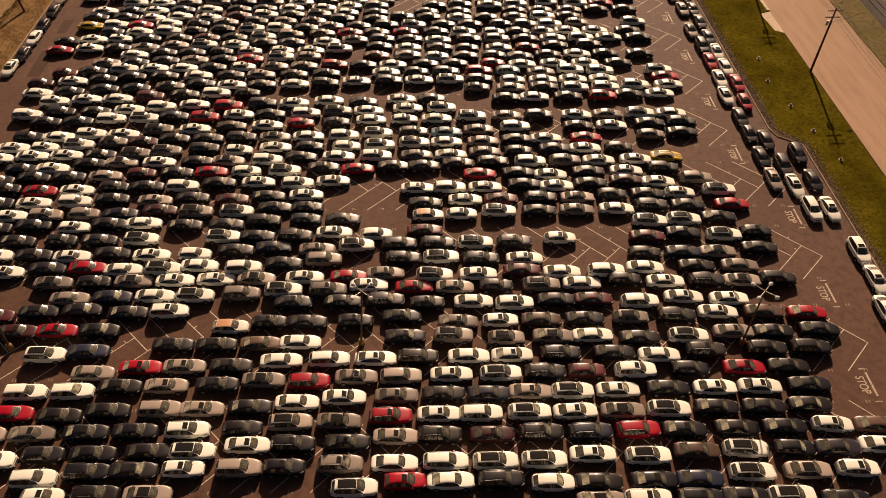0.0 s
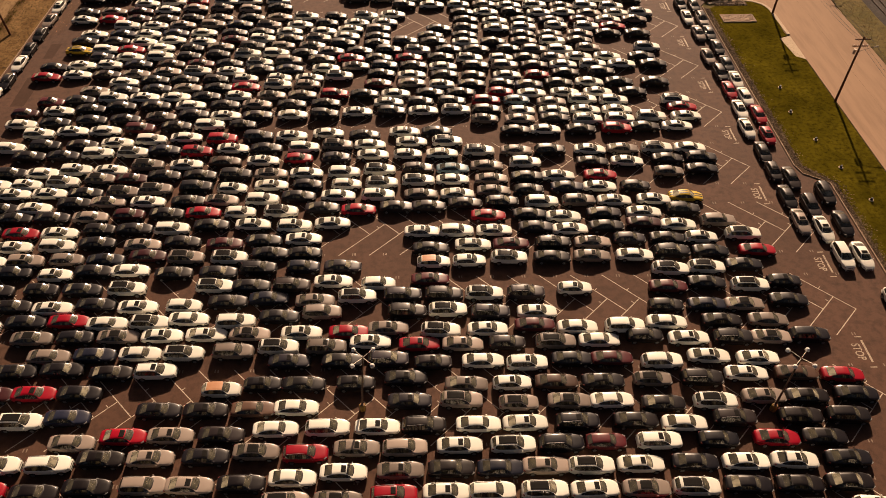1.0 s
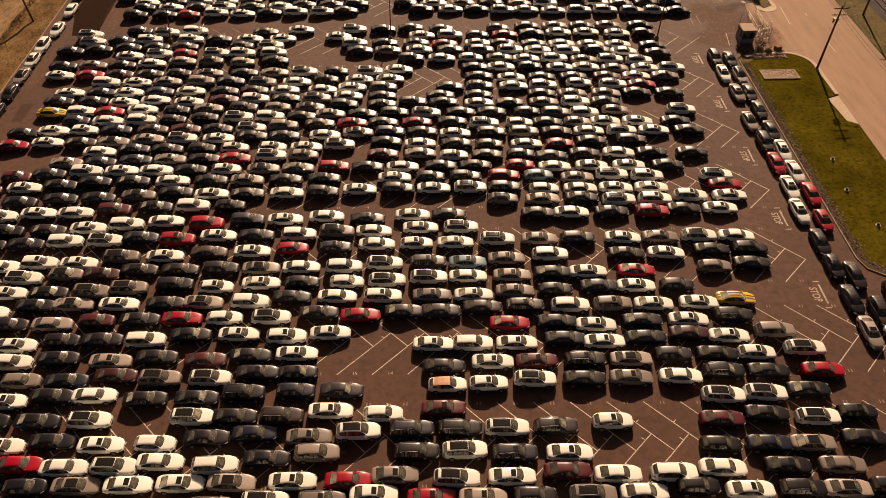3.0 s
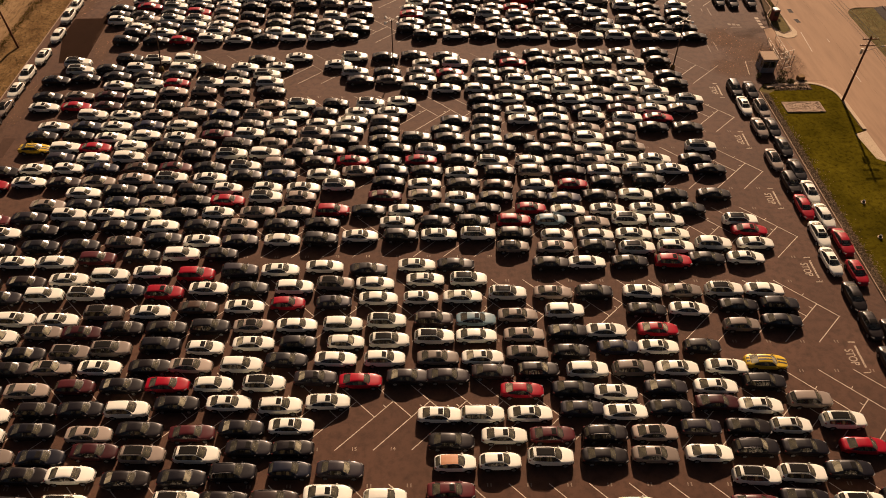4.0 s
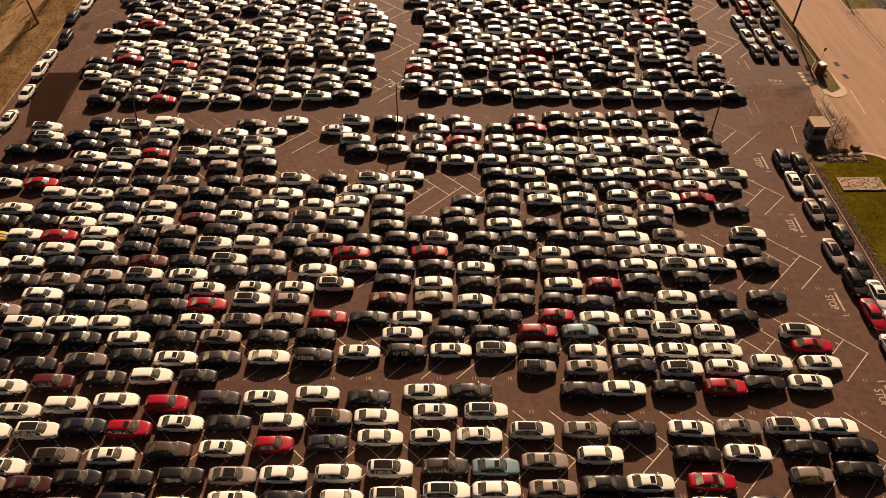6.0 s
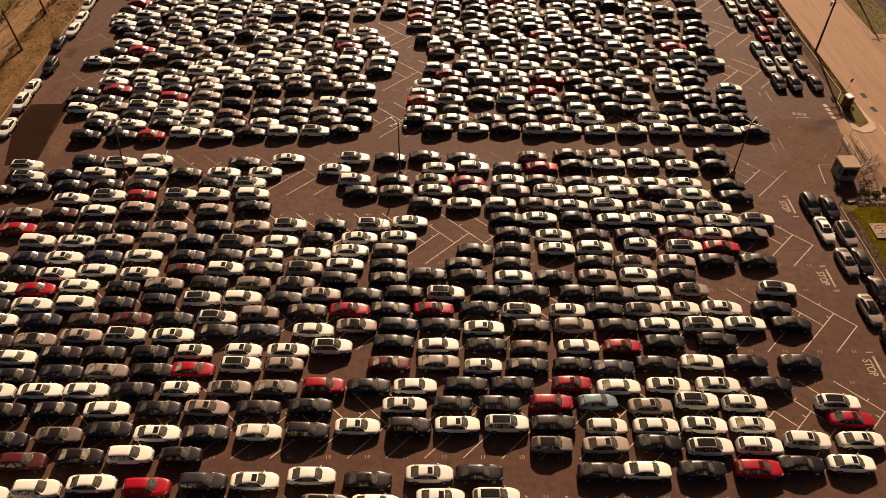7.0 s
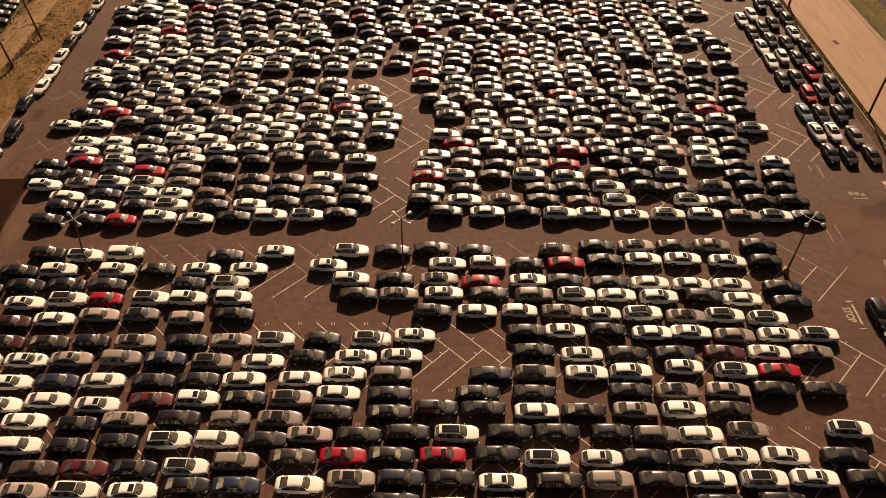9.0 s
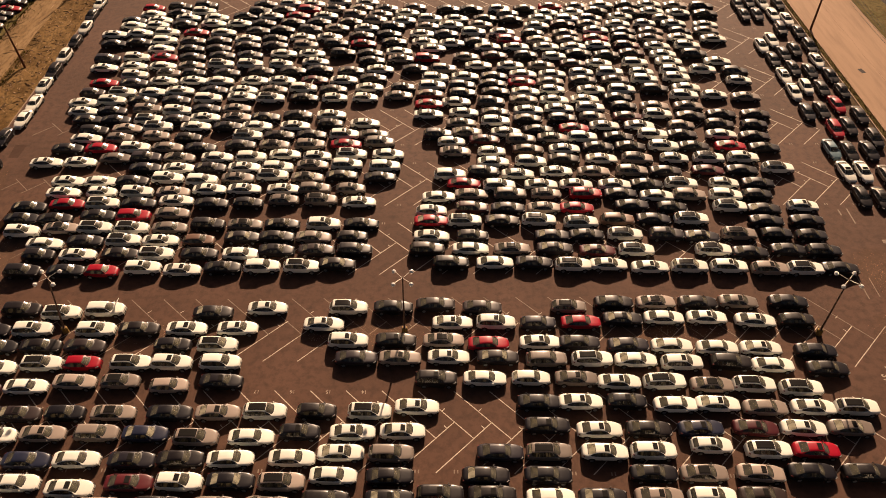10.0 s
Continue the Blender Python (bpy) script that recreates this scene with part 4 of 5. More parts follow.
# Plans of the parked cars, seen from above with +y downwards: a letter for each car, half a metre to a cell both ways.
LOT_PLAN = """

                                                                                                                                                                                                                                     k
                                                                                                                                                                                      t        w         k        k        V



                                                                          w         k         t                                       V                                      w        k          k        b
                                                                                                                                                R        w         K                                                 V          t         w


                                                                       W
                                                                                 K        g         W          T        K          t          v         w         V         V                    V
                                                                                                                                                                                      w                    o         V         k        g        w

                                                             W
                                                                       g         k          k        V
                                                                                                                w        K          k
                                                                                                                                              t        k          m         k         b         R         k          k         k         w        o


                                                         t         t          k         k          W          k
                                                                                                                        T         t
                                                                                                                                             R         w        W         V         w         t         V         k         k         k

                                                                       k
                                                             r                   k          T        t         k
                                                                                                                         v
                                                                                                                                   w          t         k         b        t        V         w          k         w         w          k


                                                              w         W
                                                                                  k         t          g                   r
                                                                                                                 t                   t         T          w          V         k        m          W           k           r         k


                                                                           t
                                                                                     r         t         g                                                                                               w
                                                                                                                    w          W         w         k          w         w          k           k                    g             k         k


                                                               V
                                                                        b                                                                                                                             k          V
                                                                                           k         k         o        v                                              t          t        w                                t        k          k
                                                                                                                                                g          T



                                                      m        r         k                             O                                                    t         w         o         k          T          k                              r
                                                                                                                k        k          k                                                                                     w          o
                                                                                                                                               k


                                               m                              k         w                                                                                 w                             W                     w
                                                         k         k                                                                                 G          w                   k        m                     w
                                                                                                                     g           k         G


                                                               t         b         w         V          T
                                                                                                                  V          t                    r         t         g          t         w                    w         k        t        K
                                                                                                                                       w                                                              k


                                                         t         k         t         w         w         t           w          r                    V          w                    w          W
                                                                                                                                           t                                 m                              w            k          t


                                            w                            w         V                   W
                                                      k         r                           w                    k                                                 G          w
                                                                                                                           T                   G         V                                                   k         b        t
                                                                                                                                                                                                                                           k

                                                           w                   w          w
                                       w         g                   k                              k                    t
                                                                                                              b                    V          g         k         V         g
                                                                                                                                                                                        w                      m                   V
                                                                                                                                                                                                                         k                  k

                                           k          k         k          V                    V        k         G                    w
                                                                                                                             w                       m

                                                                                                                                                                                                                 V        V
                                                                                                                                                                                                                                    k
                                   k                    w                            k          k
                                             k                   k        w                               k          b         g
                                                                                                                                                      O        W
                                                                                                                                                                         V          k         t          w
                                                                                                                                                                                                                   k         k           r
                                     w         t         t         b                   t          V
                                                                             m                              g        K
                                                                                                                                                     k
                                                                                                                                                                w         m          k         t
                                                                                                                                                                                                         g         k        w
                                k         w          w                     t                    m                                                                                                                                      V
                                                               k                     k                    k         w

                                                                                                                                                   w        W         w                   w
                                                                                                                                                                                 g                  k                  w
                                          r         w                                                                                                                                                         m                   T
                                k                             k        k         W                               w
                                                                                           k          w                    w
                                                                                                                                                                                         w
                                                                                                                                                                     r          k                   g          w
                            k                                                                                                                                                                                             k
                                      k         k         t
                                                                    m         k         r         w          V                    r
                                                                                                                        g                   g        g
                                                                                                                                                               g         k          w         t         w          w
                                 k        w                                                                                                                                                                                 y

                                                    k        t          w          k        t          w
                                                                                                                 k          v          w           t         w
                                                                                                                                                                       t         k
                        w                                                                                                                                                                   b        w         k
                                  w         w         k         t
                                                                         T                    w
                                                                                    k                    w         k          w         V
                                                                                                                                                  V         v          t
                           w        w                                                                                                                                            k        w           r
                                              V                                                                                                                                                                           t
                                                        t        m                                                                                                                                                                  k
                                                                          k         g         k         t         w          W
                                                                                                                                       V          G         c
                              g        w                                                                                                                              t
                                                w         w                                                                                                                      w                   k         w
                                                                                                                                                                                                                           k         K
                                                                    t          w
                                                                                          o          w
                                                                                                               r          g
                                                                                                                                     v         W         w
                                                                                                                                                                    V          t         k           w         t         V         w
                                k         g
                                                    W         V                  r
                                                                       b                   w         k          W
                                                                                                                          T         w
                         W                                                                                                                      w          V
                                   k          g
                                                        w
                                                                  W                    R
                                                                            w                     g         w                     k
                                                                                                                       w                      w         k                       g        w          k          r
                                                                                                                                                                                                                        k         w
                               w
                                         w         w
                                                             m
                                                                        k         W         K                                                                                                          V         w
                                                                                                                                                                       T          t          k                             w          w
                        w
                                  k
                                             k         g
                                                                  t                   w         g          w         K                                                             w         w         w         w
                                                                            k                                                  w          k         w         V         G                                                             r

                       m
                                 w
                                           g                                                                                                                                                 t                   W                   V
                                                    k          k          w          k         t          k          k                   w         k         k          R         c                    V


                             m
                                      g                                                                                                                                                w          w          w          k
                                                w         w         v         k         w          t         t         r         k         v          k         k            r



                                         t         k                                                                                                                                   b
                                                             b         t         k        r                                                               W         k         k                  k         w         k           k
                                                                                                    V         t                      m          t


                                                 v
                                                           k         k         k         W          w         w                                                      o          w         R
                                                                                                                        V                       w          k                                        k           k
                                                                                                                                      k
                      r
                                w         g         t
                                                              t         V          w
                                                                                             k         b           w                                       w          k         T         g         v         V         w          k
                                                                                                                             t         b         k

                       k
                                w        w         b          o         m         k         V
                                                                                                      T                                                             V          W        k        T        w         w           g
                                                                                                                 g         r         g         r          k


                                     g         v         w         g
                                                                             k         V         W         g                                                                               T        W
                                                                                                                    t         k         K         V          k         k          k                           T                    V


                            y        W        r                    k
                                                        w                    t          k          t         t
                                                                                                                        k           k                              w         k          t         w         g
                                                                                                                                              K         k

                                                 w                    w
                            k          k                   w                     m         W         k         t
                                                                                                                         v          k                  k           k                    k         t          t         k          k



                              w         b        w         b         w          g         k         w           w
                                                                                                                          w         T                     g         t          w         w                      V         r
                                                                                                                                                                                                     w


                                                                                            T          w
                                        W         w         t          T         b                               k          w         w                                        w         k          b          m         w         t
                                                                                                                                                                    k



                       w         r         m         g         k         t           k         t         V          k          V                                                                                   t         w        V
                                                                                                                                         w                                                      w        w
                                                                                                                                                                   k        w         k


                                                                                                                                                                                                                            V
                      k         t         m                                                                                                                                                              t        V
                                                    w                              t                                                                                                 w         V
                                                              t         T                     k                                              k          v         w         t

                                                                                                                                                                                                                                    k
                                                                                                                                                                                                                        w
                                           w                                                                                                                                                        w          k
                                                     V        q          V        w          W                                                                        t         V         w
                                                                                                                           g         t          w          g
                                                                                                                                                                                                                                   k
                     k                                                                                                                                                                                       w         w
                               k                                                                                                                                                         g         w
                                         k         k         g                   k         V                                                             r           w        g
                                                                                                                         w          g          t


                           V
                                     k         w              W         k          w           w
                                                                                                                   w                             w         w         g         r                                        w         k
                                                                                                                                                                                         k         w         w

                         V
                                                    V                                   k
                                          k                   H                                      w                  V          k                    g                    t
                                                                                                                                             g                                          k         t         k         t           k










                                                                                                                                                                                                                                 t        V        k
                                     k          k        r                   w                                                                                                                     w         V         w
                                                                   w                   k         w         V                                                                    V        w
                                                                                                                    g                            K          w         g


                                                                                                                                                                                                                              k                  K
                                       k         w          k        V          k          w                                                                                           m         V                   V                  k
                                                                                                    k         g         g                  g          w          t          g


                                       w
                                                 k         V         w         o                                                                                                                                   g                            k
                                                                                          g        k         t         g                    w          g                    g        k         V          g                  T         k


                               W
                                         t        V         V         t
                                                                                K         t         k          w         k                                                          V                                                 k          k
                                                                                                                                            r        V         g         V                    o         g         V

                             k        k
                                                 k         r
                                                                     t                                                                      w                                                                                          k
                                                                                                                                                       m         g         t        q                         k               V                   w
                                                                                                                                                                                                   g
                             k
                                       r         V         k                   g         k                              w
                                                                     w                             t         t
                                                                                                                                              w                                                            w        T         W        k
                                                                                                                                                       t          T         t          r         g

                                    w          w         w         t
                                                                             w         w          w        T         t
                                                                                                                                                               W           w         w          w        k         V           W         k
                                                                                                                                                     r

                                    w        w        k                   w
                                                                W                   t                   t                    g
                                                                                              V                   g                              W                   w
                                                                                                                                                           k                    w          t          t         g           m         k
                                                                                                                                                                                                                                                 V

                                                        g         w        g         w         W                              w
                                                                                                         t         W
                                                                                                                                                              w          w
                          w         w                                                                                                                                              g          w          t          w         V         w

                                              t        g         t          w         w                   w
                                                                                                w                   V          w
                                                                                                                                                   t          w
                                                                                                                                                                         o          w                                                           k
                                                                                                                                                                                              g         g         w        g          q
                              k         r         w         t         g
                                                                                  g         t          t          q
                                                                                                                            t                     w
                                                                                                                                                            m          t
                                                                                                                                                                                 t        W          g                                         g
                                  w         t                    k                                                                                                                                              W        g           w
                                                       t                           V         g         k         w        t                   g
                                                                                                                                                       t           w
                                                                                                                                                                             k
                                   k                                                                                                                                                    r
                                             t                                                                                                                                                    w          w            t           g          g
                                                      V           w         g        w           w
                                                                                                            k          w                             t
                                                                                                                                                                w
                                                                                                                                                                          g          k
                               k        k         V        g                                                                                                                                   t          m                   g
                                                                    w         t        k                                                                                                                            w                   g          g
                                                                                                 g          w                              w
                                                                                                                                                      w         g
                                                                                                                                                                           w
                            w        g                    w                                                                                                                          w         V
                                                t                  g         t                                                                                                                            k         t          t

                                                                                                                                           r
                                                                                                                                                    w          t
                          w                                                                                                                                               t         w         w
                                   w         k          k                                                                                                                                                g                                         t
                                                                  w                    V          k         w         w                                                                                                        w         w
                                                                             w                                                   t
                                                                                                                                           o          g
                                                                                                                                                                 k         w
                           g         V         w                                                                                                                                    w            w         w          k
                                                        w          g         w         t                   g                                                                                                                     w
                                                                                                 H                     w          g
                                                                                                                                            w         g
                                                                                                                                                                g
                                                                                                                                                                          r         t                                                               w
                             r         g                                                                                                                                                       g          t         w
                                                 w         w        w           w        w          m         w                                                                                                                w
                                                                                                                        g                    w
                                                                                                                                                       w         g
                                                                                                                                                                           w         w
                                      w                                                                                                                                                        w         w          w                               g
                                                 t        k          g                                                                                                                                                         w         V
                                                                                 g          k                   g
                                                                                                     b                    w           g         t

                          w                                                                                                                                 w          w          t
                                    w         w         t                                                                                                                                    m        w            w
                                                                  V         w          w                                                                                                                                       w                w
                                                                                                   w
                                                                                                                       k
                                                                                                                                 t        r
                         g                                                                                                                              t                              W
                                   w         r         g                                                                                                          m          g                            g                   w          K
                                                                 g         g                                                                                                                    k                  m
                                                                                       w         w          g         k
                                                                                                                                w

                                                                                                                                            w
                                          w          k         g                                                                                                w         w          w         w                  m          w          w
                                                                                                                                                                                                        w
                                                                         g         g          t
                                                                                                         g         r                               w
                        k                                                                                                     k          w                  g
                                 k                                                                                                                                      r          t          t                                                    w
                                          w         t         g                                                                                                                                         r         g         t          w
                                                                        w         k
                                                                                            w         w
                                                                                                                  g
                                                                                                                            k           w        b                               k           t
                      w                                                                                                                                    w          w                                            k         t          k         t
                               w         w          r         w                                                                                                                                          w
                                                                           k
                                                                                    k         g
                                                                                                        t          w
                                                                                                                             k            t                                        w                                                               w
                                                                                                                                                   w          t                              m         t          w         w          w
                           w        w
                                              k          w         w        k
                                                                                       g         g           g
                                                                                                                      t          w                                        k                    w        t                           t
                          k         w                                                                                                      w         w          k                    w
                                                                                                                                                                                                                    w
                                              w          w
                                                                    k         w         r          w                                                                                                                                                 k
                                                                                                              t         t                                                t              w                                                  w
                                w                                                                                                 w                                                               w                     t        w
                                          g                                                                                                                                                                g
                                                   w                     g
                                                                                  k         r                                                     k        k          w         k
                                                                                                      t         t         t                                                                                                                          g
                               r                                                                                                     o                                                    r         t                                      t
                                         k                                                                                                                                                                    w         k        w
                                                   g
                                                                          g                  w
                                                                                    w                             w
                                                                                                       w
"""
KERB_PLAN = """















































                                                                                                                                                                                                                                                                  w









                                                                                                                                                                                                                                                                    w









                                                                                                                                                                                                                                                                    w















                                                                                                                                                                                                                                                              w    w









                                                                                                                                                                                                                                                             w

                                                                                                                                                                                                                                                                   k
                                                                                                                                                                                                                                                        t





                                                                                                                                                                                                                                                             g



                                                                                                                                                                                                                                                        k
                                                                                                                                                                                                                                                                   k






                                                                                                                                                                                                                                                            g


                                                                                                                                                                                                                                                        g








                                                                                                                                                                                                                                                        k







                                                                                                                                                                                                                                                            r



                                                                                                                                                                                                                                                       w






                                                                                                                                                                                                                                                             r


                                                                                                                                                                                                                                                        w






                                                                                                                                                                                                                                                            w



                                                                                                                                                                                                                                                        r


         w


                                                                                                                                                                                                                                                            w



                                                                                                                                                                                                                                                        k

          k



                                                                                                                                                                                                                                                            k




                                                                                                                                                                                                                                                       t

          w



                                                                                                                                                                                                                                                            k




          k




                                                                                                                                                                                                                                                        t   k





          k



                                                                                                                                                                                                                                                            t

                                                                                                                                                                                                                                                       w



          t




                                                                                                                                                                                                                                                            k
                                                                                                                                                                                                                                                       k



          w









          w











           w














           w













          w






                                                                                                                                                                                                                                                                         k      g
                                                                                                                                                                                                                                                                    k
          w







                                                                                                                                                                                                                                                                               t

                                                                                                                                                                                                                                                                    w    w



           k





                                                                                                                                                                                                                                                                         g     g
                                                                                                                                                                                                                                                                    c




                                                                                                                                                                                                                                                                                   k



        k
                                                                                                                                                                                                                                                                         r

                                                                                                                                                                                                                                                                              g





                                                                                                                                                                                                                                                                                    g
          w
                                                                                                                                                                                                                                                                    b
                                                                                                                                                                                                                                                                         g


                                                                                                                                                                                                                                                                               r



          w



                                                                                                                                                                                                                                                                    w               k

                                                                                                                                                                                                                                                                              k
                                                                                                                                                                                                                                                                         w



         w


                                                                                                                                                                                                                                                                    w               k


                                                                                                                                                                                                                                                                              k

                                                                                                                                                                                                                                                                         k
         k



                                                                                                                                                                                                                                                                                   w
                                                                                                                                                                                                                                                                    k



                                                                                                                                                                                                                                                                         k
         w

                                                                                                                                                                                                                                                                              k

                                                                                                                                                                                                                                                                                    k
                                                                                                                                                                                                                                                                   w



                                                                                                                                                                                                                                                                        w

         k



                                                                                                                                                                                                                                                                                    k

                                                                                                                                                                                                                                                                              k




         w


                                                                                                                                                                                                                                                                                   w



                                                                                                                                                                                                                                                                    g    g     w


        k





                                                                                                                                                                                                                                                                    k               k
                                                                                                                                                                                                                                                                              w
                                                                                                                                                                                                                                                                         k

        w
"""


cells = list(plan_cells(LOT_PLAN))
near = 0
for letter, x, y in cells:
    close = -44 < x < 36 and y < 93 and letter != "H" and near < 278
    near += close
    yaw = rng.gauss(0, 0.9) - 0.75 + (-2.0 if x > 22 else 0)
    place_car(letter, x + rng.uniform(-0.1, 0.1), y + rng.uniform(-0.08, 0.08), yaw, close, "cars parked in the lot", "in the packed lot")
for letter, x, y in plan_cells(KERB_PLAN):
    where = "by the dry bank" if x < 0 else "by the roadside kerb"
    place_car(letter, x, y, -90 + rng.gauss(0, 1.0), False, "cars along the kerbs", where)
for x, y, letter, yaw in ((-88.3, 230.6, "r", 8), (-87.4, 235.9, "k", 5), (-89.4, 226.4, "g", 10), (-88.6, 221.4, "k", 8), (-86.8, 241.0, "m", 6), (-86.2, 245.5, "g", 4), (-88.9, 228.4, "k", 9), (-89.0, 223.9, "t", 7), (-88.5, 218.8, "g", 8), (-88.0, 216.0, "k", 6), (-87.9, 233.3, "k", 7), (-87.1, 238.5, "t", 4), (-86.5, 243.3, "k", 5)):
    place_car(letter, x, y, yaw, False, "cars in the yard", "in the dirt yard", 0.72)
for i in range(4):
    for j in range(13):
        if rng.random() < 0.8:
            place_car(rng.choice("kkggbmt"), -93.6 - 5.6 * i + 0.3 * j, 213.0 + 2.9 * j, 6 + rng.gauss(0, 3), False, "cars in the yard", "in the dirt yard", 0.72)


# ---- lamp posts ----
def lamp_post(x, y, lean=0.0, turn=0.0):
    root = new("lamp_post")
    root.matrix_world = pose(x, y, 0, 0, 0, turn)
    bm = bmesh.new()
    tube(bm, (0, 0, -0.05), (0, 0, 0.80), 0.36, 0.33, 14)
    tube(bm, (0, 0, 0.80), (0, 0, 0.88), 0.33, 0.26, 14)
    part("base", bm, M_YELLOW, root, "yellow painted concrete base")
    h = 9.1
    bm = bmesh.new()
    tube(bm, (0, 0, 0.88), (lean, 0, h), 0.12, 0.075, 10)
    tube(bm, (0, 0, 0.88), (0.004, 0, 0.94), 0.2, 0.2, 10)
    tube(bm, (lean, 0, h - 0.05), (lean, 0, h + 0.18), 0.11, 0.09, 10)
    part("pole", bm, M_STEEL, root, "rust-brown steel pole")
    for a in (45, 135, 225, 315):
        c, s = math.cos(radians(a)), math.sin(radians(a))
        bm = bmesh.new()
        tube(bm, (lean, 0, h + 0.05), (lean + c * 1.15, s * 1.15, h + 0.18), 0.035, 0.03, 6)
        arm = part("arm", bm, M_GALV, root)
        bm = bmesh.new()
        px, py, pz = lean + c * 1.35, s * 1.35, h + 0.14
        tube(bm, (px, py, pz - 0.16), (px + c * 0.05, py + s * 0.05, pz + 0.02), 0.24, 0.21, 12)
        tube(bm, (px + c * 0.05, py + s * 0.05, pz + 0.02), (px + c * 0.06, py + s * 0.06, pz + 0.15), 0.21, 0.10, 12)
        part("floodlight", bm, M_LAMPHEAD, arm, "white round floodlight")
    tagged(root, "tall steel lamp post with four white floodlights on a yellow base", "lamp post", "lamp posts of the lot")


for x, y, lean in ((-9.1, 150.2, 0.1), (39.1, 149.4, 0.1), (-48.8, 150.6, 1.2), (34.6, 52.7, -0.1), (-9.1, 54.0, 0.7), (-49.2, 54.5, 0.8)):
    lamp_post(x, y, lean)


# ---- utility poles and cables ----
def utility_pole(x, y, height, lean=0.0, arms=1, z=0.0):
    root = new("utility_pole")
    root.matrix_world = pose(x, y, z)
    bm = bmesh.new()
    tube(bm, (0, 0, -0.3), (lean, 0, height), 0.21, 0.13, 10)
    part("pole", bm, M_WOOD, root)
    for i in range(arms):
        hz = height - 0.5 - 1.1 * i
        f = hz / height
        bm = bmesh.new()
        box(bm, lean * f - 1.2, lean * f + 1.2, -0.06, 0.06, hz - 0.07, hz + 0.07)
        arm = part("crossarm", bm, M_WOOD, root)
        for dx in (-1.05, -0.45, 0.45, 1.05):
            bm = bmesh.new()
            tube(bm, (lean * f + dx, 0, hz + 0.07), (lean * f + dx, 0, hz + 0.24), 0.05, 0.035, 6)
            part("insulator", bm, M_WHITE, arm)
    return root


def cable(a, b, sag, label="thin black overhead cable between the poles"):
    bm = bmesh.new()
    a, b = Vector(a), Vector(b)
    n = 10
    pts = [a.lerp(b, i / n) - Vector((0, 0, sag * 4 * (i / n) * (1 - i / n))) for i in range(n + 1)]
    rings = [[bm.verts.new(p + Vector((u, 0, v))) for u, v in ((0.022, 0), (0, 0.022), (-0.022, 0), (0, -0.022))] for p in pts]
    for p, q in zip(rings, rings[1:]):
        for k in range(4):
            bm.faces.new((p[k], p[k - 1], q[k - 1], q[k]))
    bm.faces.new(rings[0])
    bm.faces.new(rings[-1][::-1])
    tagged(finish("cable", bm, M_CABLE), label, "cable", "overhead cables")


ROAD_POLES = ((64.35, 70.0), (64.4, 109.6), (64.3, 138.9), (64.5, 184.6), (65.0, 222.9), (65.0, 262.0))
for x, y in ROAD_POLES:
    p = utility_pole(x + 0.15, y, 11.6, 0.1, 2)
    bm = bmesh.new()
    tube(bm, (0, 0, 9.0), (2.6, 0.3, 9.7), 0.035, 0.03, 6)
    arm = part("lamp_arm", bm, M_STEEL, p)
    bm = bmesh.new()
    tube(bm, (2.5, 0.3, 9.62), (3.2, 0.35, 9.70), 0.12, 0.08, 8)
    part("street_light", bm, M_GALV, arm)
    for dx in (-0.28, 0.28):
        bm = bmesh.new()
        tube(bm, (dx, 0.28, 8.5), (dx, 0.28, 9.3), 0.2, 0.2, 10)
        part("transformer", bm, M_GALV, p, "grey pole transformer")
    tagged(p, "dark timber utility pole with crossarms beside the road", "utility pole", "utility poles")
for dx, z in ((-1.05, 11.1), (-0.45, 11.1), (0.45, 11.1), (1.05, 11.1)):
    for (xa, ya), (xb, yb) in zip(ROAD_POLES, ROAD_POLES[1:]):
        cable((xa + 0.25 + dx, ya, z + 0.2), (xb + 0.25 + dx, yb, z + 0.2), 0.7)
VERGE_POLES = ((80.5, 60.0), (80.5, 110.0), (80.8, 158.0), (80.8, 205.0), (80.8, 255.0))
for x, y in VERGE_POLES:
    tagged(utility_pole(x, y, 9.5, 0.0, 1), "dark timber utility pole on the grass verge", "utility pole", "utility poles")
for dx, z in ((-1.05, 9.2), (-0.45, 9.2), (0.45, 9.2), (1.05, 9.2)):
    for (xa, ya), (xb, yb) in zip(VERGE_POLES, VERGE_POLES[1:]):
        cable((xa + dx, ya, z), (xb + dx, yb, z), 0.6)
BANK_POLES = ((-76.6, 110.0), (-76.4, 134.0), (-76.0, 158.1), (-77.3, 186.1), (-78.0, 199.7), (-77.1, 210.0), (-77.5, 240.0))
for x, y in BANK_POLES:
    tagged(utility_pole(x, y, 7.6, -0.5, 0, 0.8), "plain dark timber pole leaning on the bank", "utility pole", "bank poles")
for xa, ya, xb, yb in ((-83.8, 193.0, -83.2, 203.5), (-83.1, 204.5, -82.5, 212.0), (-85.6, 198.0, -85.2, 210.0)):
    bm = bmesh.new()
    tube(bm, (xa, ya, 1.05), (xb, yb, 1.02), 0.09, 0.06, 7)
    tagged(finish("log", bm, M_STICK), "long pale bare log lying beside the dirt track", "log", "logs by the track")


